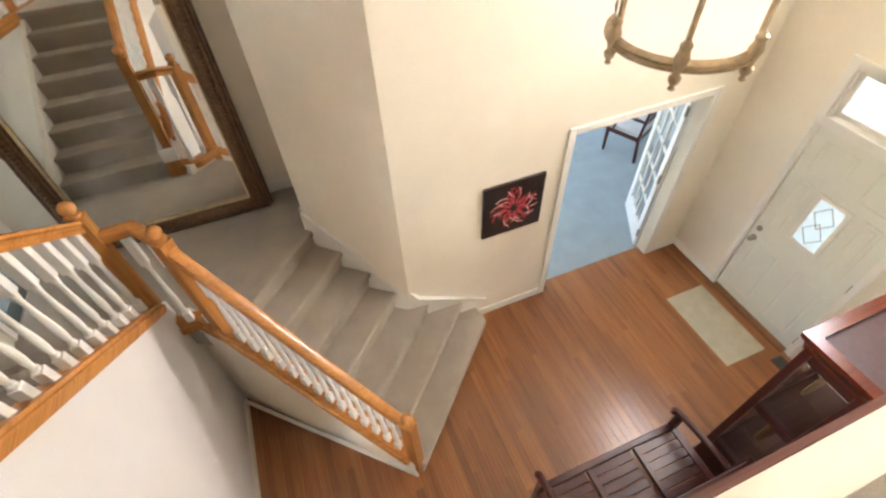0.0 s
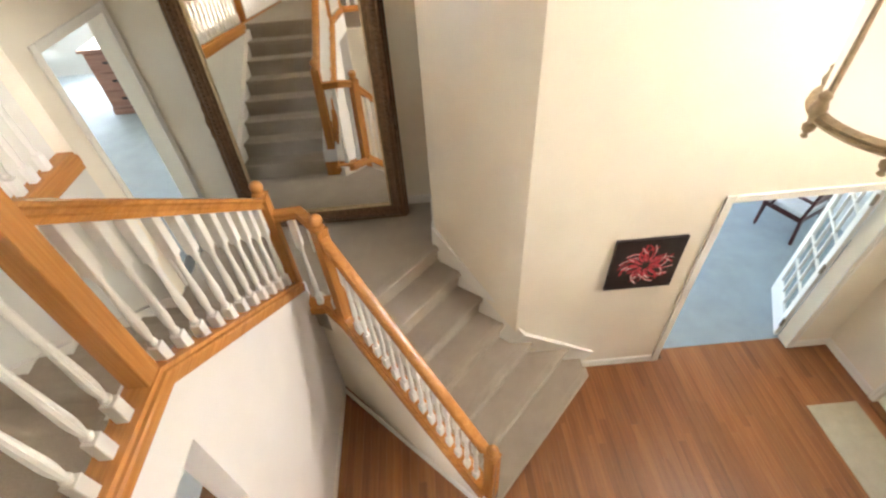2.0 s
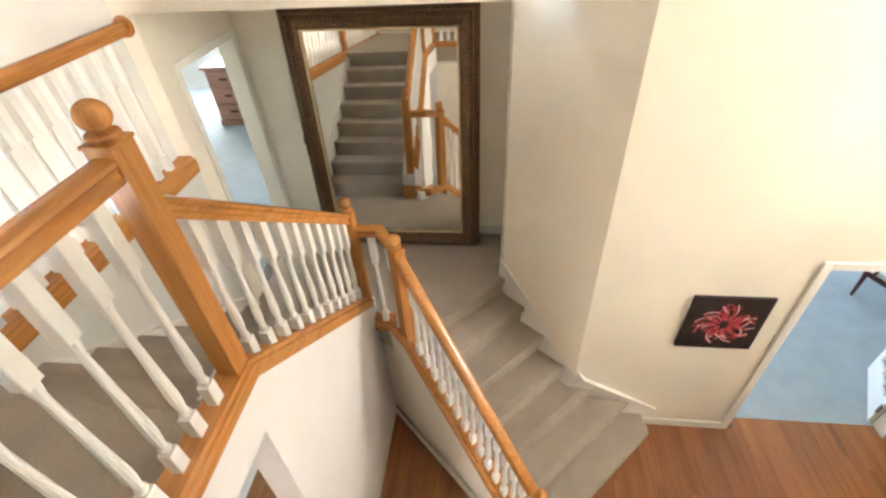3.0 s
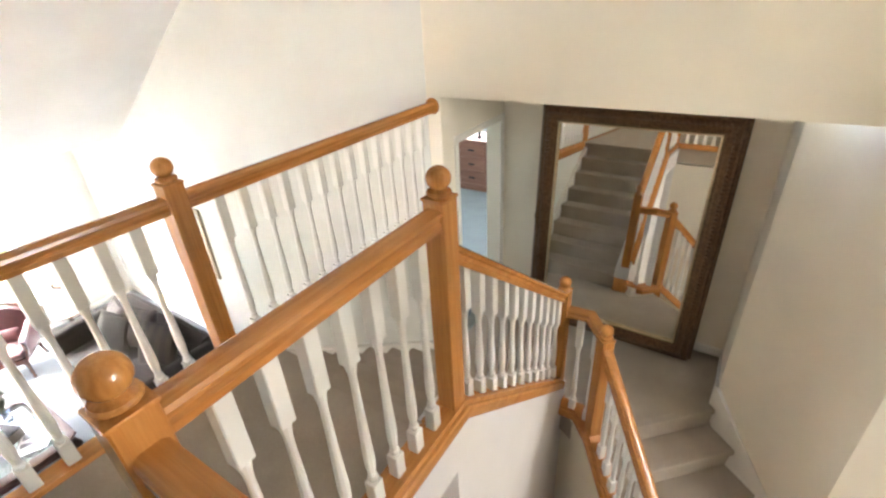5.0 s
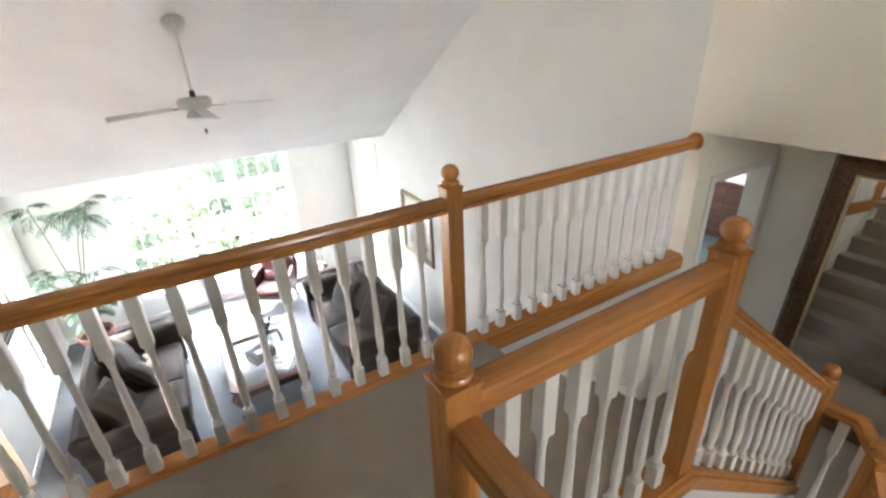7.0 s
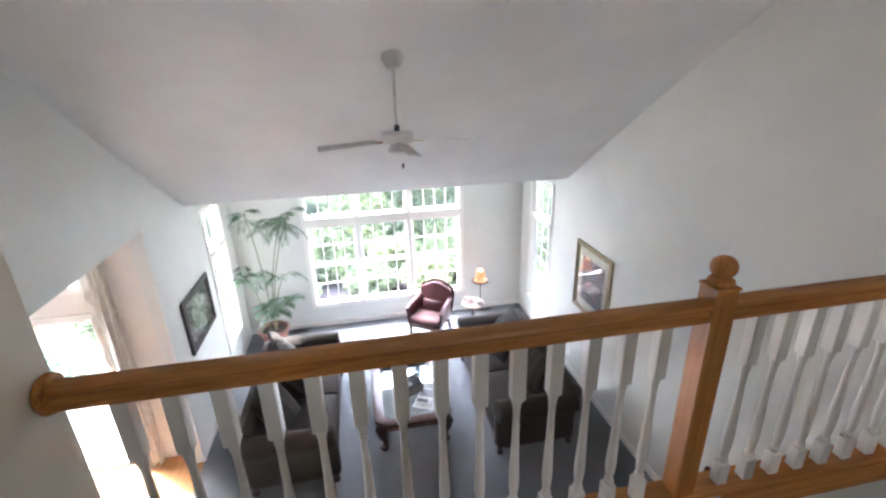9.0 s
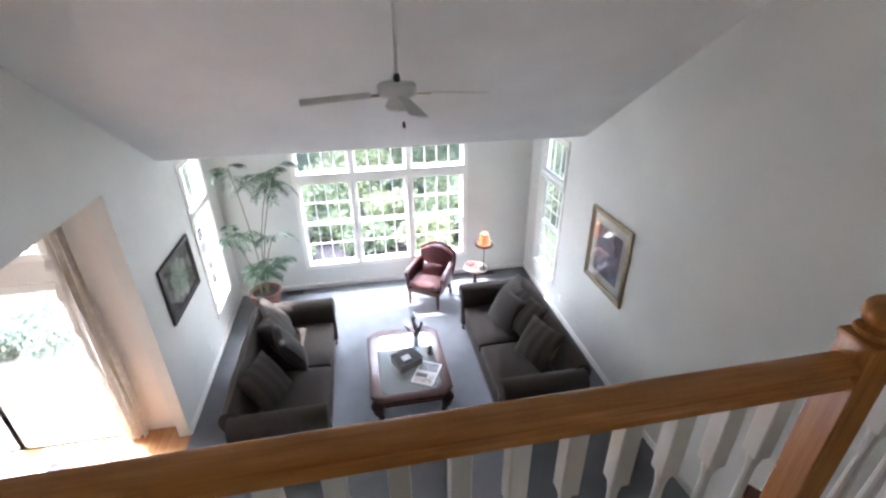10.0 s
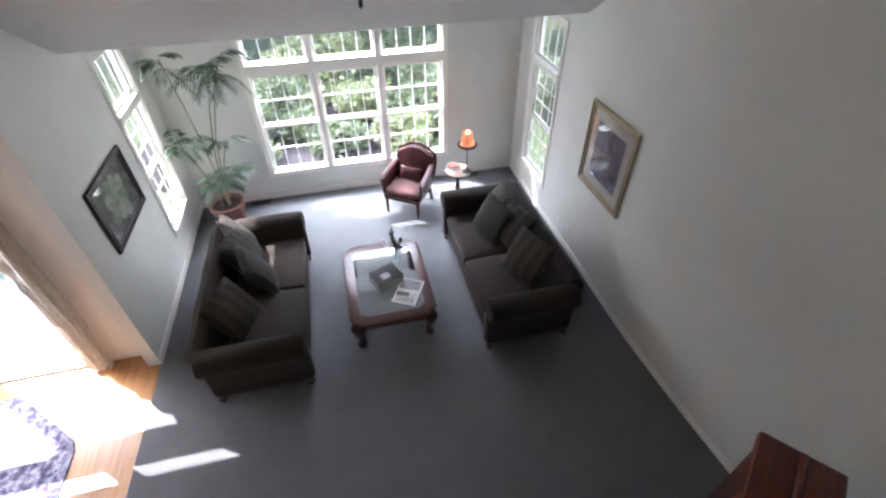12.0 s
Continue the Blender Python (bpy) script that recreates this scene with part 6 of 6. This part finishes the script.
def nook_rug():
    def mottled(name, c0, c1, c2):
        m, n, l, b = material(name, 0.95)
        v = coords(n, l, (1, 1, 1))
        f = noise(n, l, v, 13, 6, 0.7)
        g = noise(n, l, v, 300, 3, 0.7)
        c = ramp(n, l, f, [(0.40, c0), (0.50, c1), (0.60, c2)])
        l.new(mix(n, l, 1.0, c, ramp(n, l, g, [(0.3, (0.8, 0.8, 0.8)), (0.7, (1, 1, 1))]), 'MULTIPLY'), b.inputs["Base Color"])
        bump(n, l, b, g, 0.5, 0.004)
        return m
    r = thing("floor_rug", "purple-grey floral rug with a sunlit patch coloured in on the nook floor", "rug", at(0, 0, 0.001))
    part("border", prism_bm([(-6.02, -4.14), (-5.36, -3.44), (-5.24, -3.39), (-4.45, -3.38), (-4.1, -3.75), (-4.1, -4.9), (-4.5, -5.3), (-5.7, -5.3), (-6.02, -5.0)], 0.0, 0.014, 0.005, 1), mottled("rug_border_pile", (0.06, 0.05, 0.10), (0.19, 0.17, 0.27), (0.42, 0.41, 0.46)), r, "mottled purple-grey border")
    # sunlight put into the colour: pale patch edged along the door's sun line
    part("sunlit_patch", prism_bm([(-5.94, -4.26), (-5.26, -3.54), (-5.2, -3.62), (-5.2, -5.0), (-5.62, -5.2), (-5.94, -4.92)], 0.0142, 0.0175), mottled("rug_sunlit_pile", (0.52, 0.49, 0.48), (0.64, 0.61, 0.58), (0.70, 0.67, 0.63)), r, "pale patch coloured as sunlit pile")


nook_rug()

# ---------------------------------------------------------------- outdoors
LAWN = cloth("lawn", (0.036, 0.052, 0.024), (0.078, 0.098, 0.048), 40, 1.0, 1.0, 0.0, 0.7)
setting(link("ground", box_bm(-400, 400, -400, 400, -0.6, -0.25), LAWN), "green lawn round the house", "lawn")
setting(link("patio", box_bm(-9.6, -6.43, -9.5, -3.0, -0.3, -0.12), plain("concrete", (0.42, 0.40, 0.37), 0.8, 0, 0.12, 3)), "pale concrete patio", "patio")
# low dark patch laid over the lawn below the back windows
setting(link("dark_ground_patch", prism_bm([(-13.2, -4.6), (-10.3, -4.2), (-10.15, -1.0), (-10.5, 0.4), (-12.0, 0.9), (-13.4, 0.2)], -0.26, -0.19, 0.02, 1), plain("dark_purplish_ground", (0.020, 0.016, 0.019), 1.0, 0, 0.6, 18)), "dark purplish patch of ground outside the windows", "garden bed")
LEAVES = []
for nm, c in (("hedge_leaf", (0.10, 0.125, 0.08)), ("bright_leaf", (0.16, 0.185, 0.115)), ("blue_leaf", (0.22, 0.26, 0.245))):
    m, n, l, b = material(nm, 0.5)
    g = n.new("ShaderNodeNewGeometry")
    l.new(ramp(n, l, g.outputs["Random Per Island"], [(0.0, tuple(x * 0.5 for x in c)), (0.6, c), (1.0, tuple(x * 1.5 for x in c))]), b.inputs["Base Color"])
    tr = n.new("ShaderNodeBsdfTranslucent")
    tr.inputs["Color"].default_value = (c[0] * 1.6, c[1] * 1.7, c[2] * 1.2, 1)
    mx = n.new("ShaderNodeMixShader")
    mx.inputs["Fac"].default_value = 0.4
    l.new(b.outputs[0], mx.inputs[1])
    l.new(tr.outputs[0], mx.inputs[2])
    l.new(mx.outputs[0], n["Material Output"].inputs["Surface"])
    LEAVES.append(m)
BARK = plain("bark", (0.09, 0.065, 0.045), 0.9, 0, 0.4, 25)


def leaf_cloud(blobs, count, size, r):
    """Many small leaves scattered through uneven clumps."""
    vs, fs = [], []
    for _ in range(count):
        cx, cy, cz, rr = blobs[r.randrange(len(blobs))]
        d = Vector((r.gauss(0, 1), r.gauss(0, 1), r.gauss(0, 1))).normalized() * rr * (0.45 + 0.6 * r.random())
        c = Vector((cx, cy, cz)) + Vector((d.x, d.y, d.z * 0.85))
        if c.z < -0.22:
            continue
        q = Euler((r.uniform(-1.2, 1.2), r.uniform(-1.2, 1.2), r.uniform(0, 6.28))).to_matrix()
        s = size * r.uniform(0.6, 1.4)
        k = len(vs)
        for p in ((-s, 0, 0), (0, -s * 0.45, 0.1 * s), (s, 0, 0), (0, s * 0.45, 0.1 * s)):
            vs.append(tuple(c + q @ Vector(p)))
        fs.append((k, k + 1, k + 2, k + 3))
    me = bpy.data.meshes.new("leaves")
    me.from_pydata(vs, [], fs)
    return me


def shrub(name, label, x, y, r, h, mat, seed, count=2600, size=0.07):
    rr = random.Random(seed)
    s = thing(name, label, "shrub", at(x, y, -0.25), "garden shrubs")
    blobs = [(rr.uniform(-r, r) * 0.7, rr.uniform(-r, r) * 0.7, rr.uniform(0.25, 1.0) * h, rr.uniform(0.25, 0.45) * r + 0.1) for _ in range(14)]
    me = leaf_cloud(blobs, count, size, rr)
    me.materials.append(mat)
    ob = new("foliage", me)
    ob.parent = s
    for k in range(5):
        b = blobs[k]
        bm = bmesh.new()
        tube(bm, [(0.05 * k - 0.1, 0, 0), (b[0] * 0.5, b[1] * 0.5, b[2] * 0.5), (b[0], b[1], b[2])], 0.015, 5)
        part("branch", bm, BARK, s)


def tree(x, y, h, seed, mat):
    rr = random.Random(seed)
    t = thing("tree", "leafy green tree beyond the window", "tree", at(x, y, -0.25), "garden trees")
    bm = bmesh.new()
    rings = []
    for k, (px, py, pz) in enumerate([(0, 0, 0), (0.06, 0.03, 0.2 * h), (0.0, 0.08, 0.45 * h), (0.1, 0.0, 0.75 * h)]):
        r = (0.17, 0.12, 0.08, 0.03)[k]
        rings.append([bm.verts.new((px + r * cos(2 * pi * i / 9), py + r * sin(2 * pi * i / 9), pz)) for i in range(9)])
    for a, b in zip(rings, rings[1:]):
        for i in range(9):
            bm.faces.new((a[i], a[(i + 1) % 9], b[(i + 1) % 9], b[i]))
    part("trunk", bm, BARK, t, "", True)
    blobs = []
    for k in range(16):
        a, z = rr.uniform(0, 2 * pi), rr.uniform(0.3, 0.98) * h
        d = rr.uniform(0.3, 1.0) * h * 0.30
        p = (d * cos(a), d * sin(a), z)
        blobs.append((*p, rr.uniform(0.10, 0.17) * h))
        lb = bmesh.new()
        tube(lb, [(0.03, 0.03, z * 0.6), (p[0] * 0.5, p[1] * 0.5, z * 0.82), p], 0.03, 5)
        part("limb", lb, BARK, t)
    me = leaf_cloud(blobs, 5200, 0.10, rr)
    me.materials.append(mat)
    ob = new("crown", me)
    ob.parent = t


for k, (x, y, r, h, mi) in enumerate(((-12.2, -1.6, 0.9, 0.9, 0), (-12.6, 0.2, 0.8, 0.7, 1), (-12.4, 1.8, 0.9, 1.0, 0), (-14.0, -0.8, 1.2, 1.5, 1), (-14.4, 1.4, 1.3, 1.6, 0), (-14.2, -3.2, 1.3, 1.7, 0), (-11.4, 4.4, 0.9, 1.2, 0), (-9.4, 5.0, 0.9, 1.3, 1), (-13.2, 3.6, 1.1, 1.4, 1), (-10.9, -5.6, 1.0, 1.2, 0), (-11.2, -0.55, 0.55, 0.42, 0), (-10.9, 0.75, 0.6, 0.45, 1), (-11.0, -2.3, 0.6, 0.5, 0), (-11.6, 1.7, 0.6, 0.5, 0))):
    shrub("shrub", "sunlit green garden shrub outside the window", x, y, r, h, LEAVES[mi], 40 + k)
shrub("blue_shrub", "round silver-blue conifer shrub beside the patio", -8.75, -5.85, 0.75, 0.5, LEAVES[2], 90, 4200, 0.05)
for k, (x, y, h) in enumerate(((-17.5, -3.0, 6.0), (-18.5, 1.0, 7.0), (-17.0, 4.8, 6.0), (-20.0, -7.0, 7.5), (-13.5, 8.5, 6.0), (-7.5, 10.5, 6.5), (-21.0, 8.0, 8.0), (-24.0, -1.0, 9.0))):
    tree(x, y, h, 60 + k, LEAVES[k % 2])

# ---------------------------------------------------------------- oak strips of the foyer floor
x = -1.195
while x < 3.855:
    w = 0.072
    cuts = [-0.045]
    y = -0.045 + rng.uniform(0.3, 1.2)
    while y < 2.3:
        cuts.append(y)
        y += rng.uniform(0.75, 1.5)
    cuts.append(2.584 if 2.05 < x < 3.35 else 2.466)
    for y0, y1 in zip(cuts, cuts[1:]):
        bm = box_bm(0.0003, min(w, 3.858 - x) - 0.0003, y0 + 0.0003, y1 - 0.0003, -0.012, 0.0 - 0.0004 * rng.random(), bevel=0.0006)
        part("plank", bm, PLANK, foyer, "", False, at(x, 0, 0))
    x += w
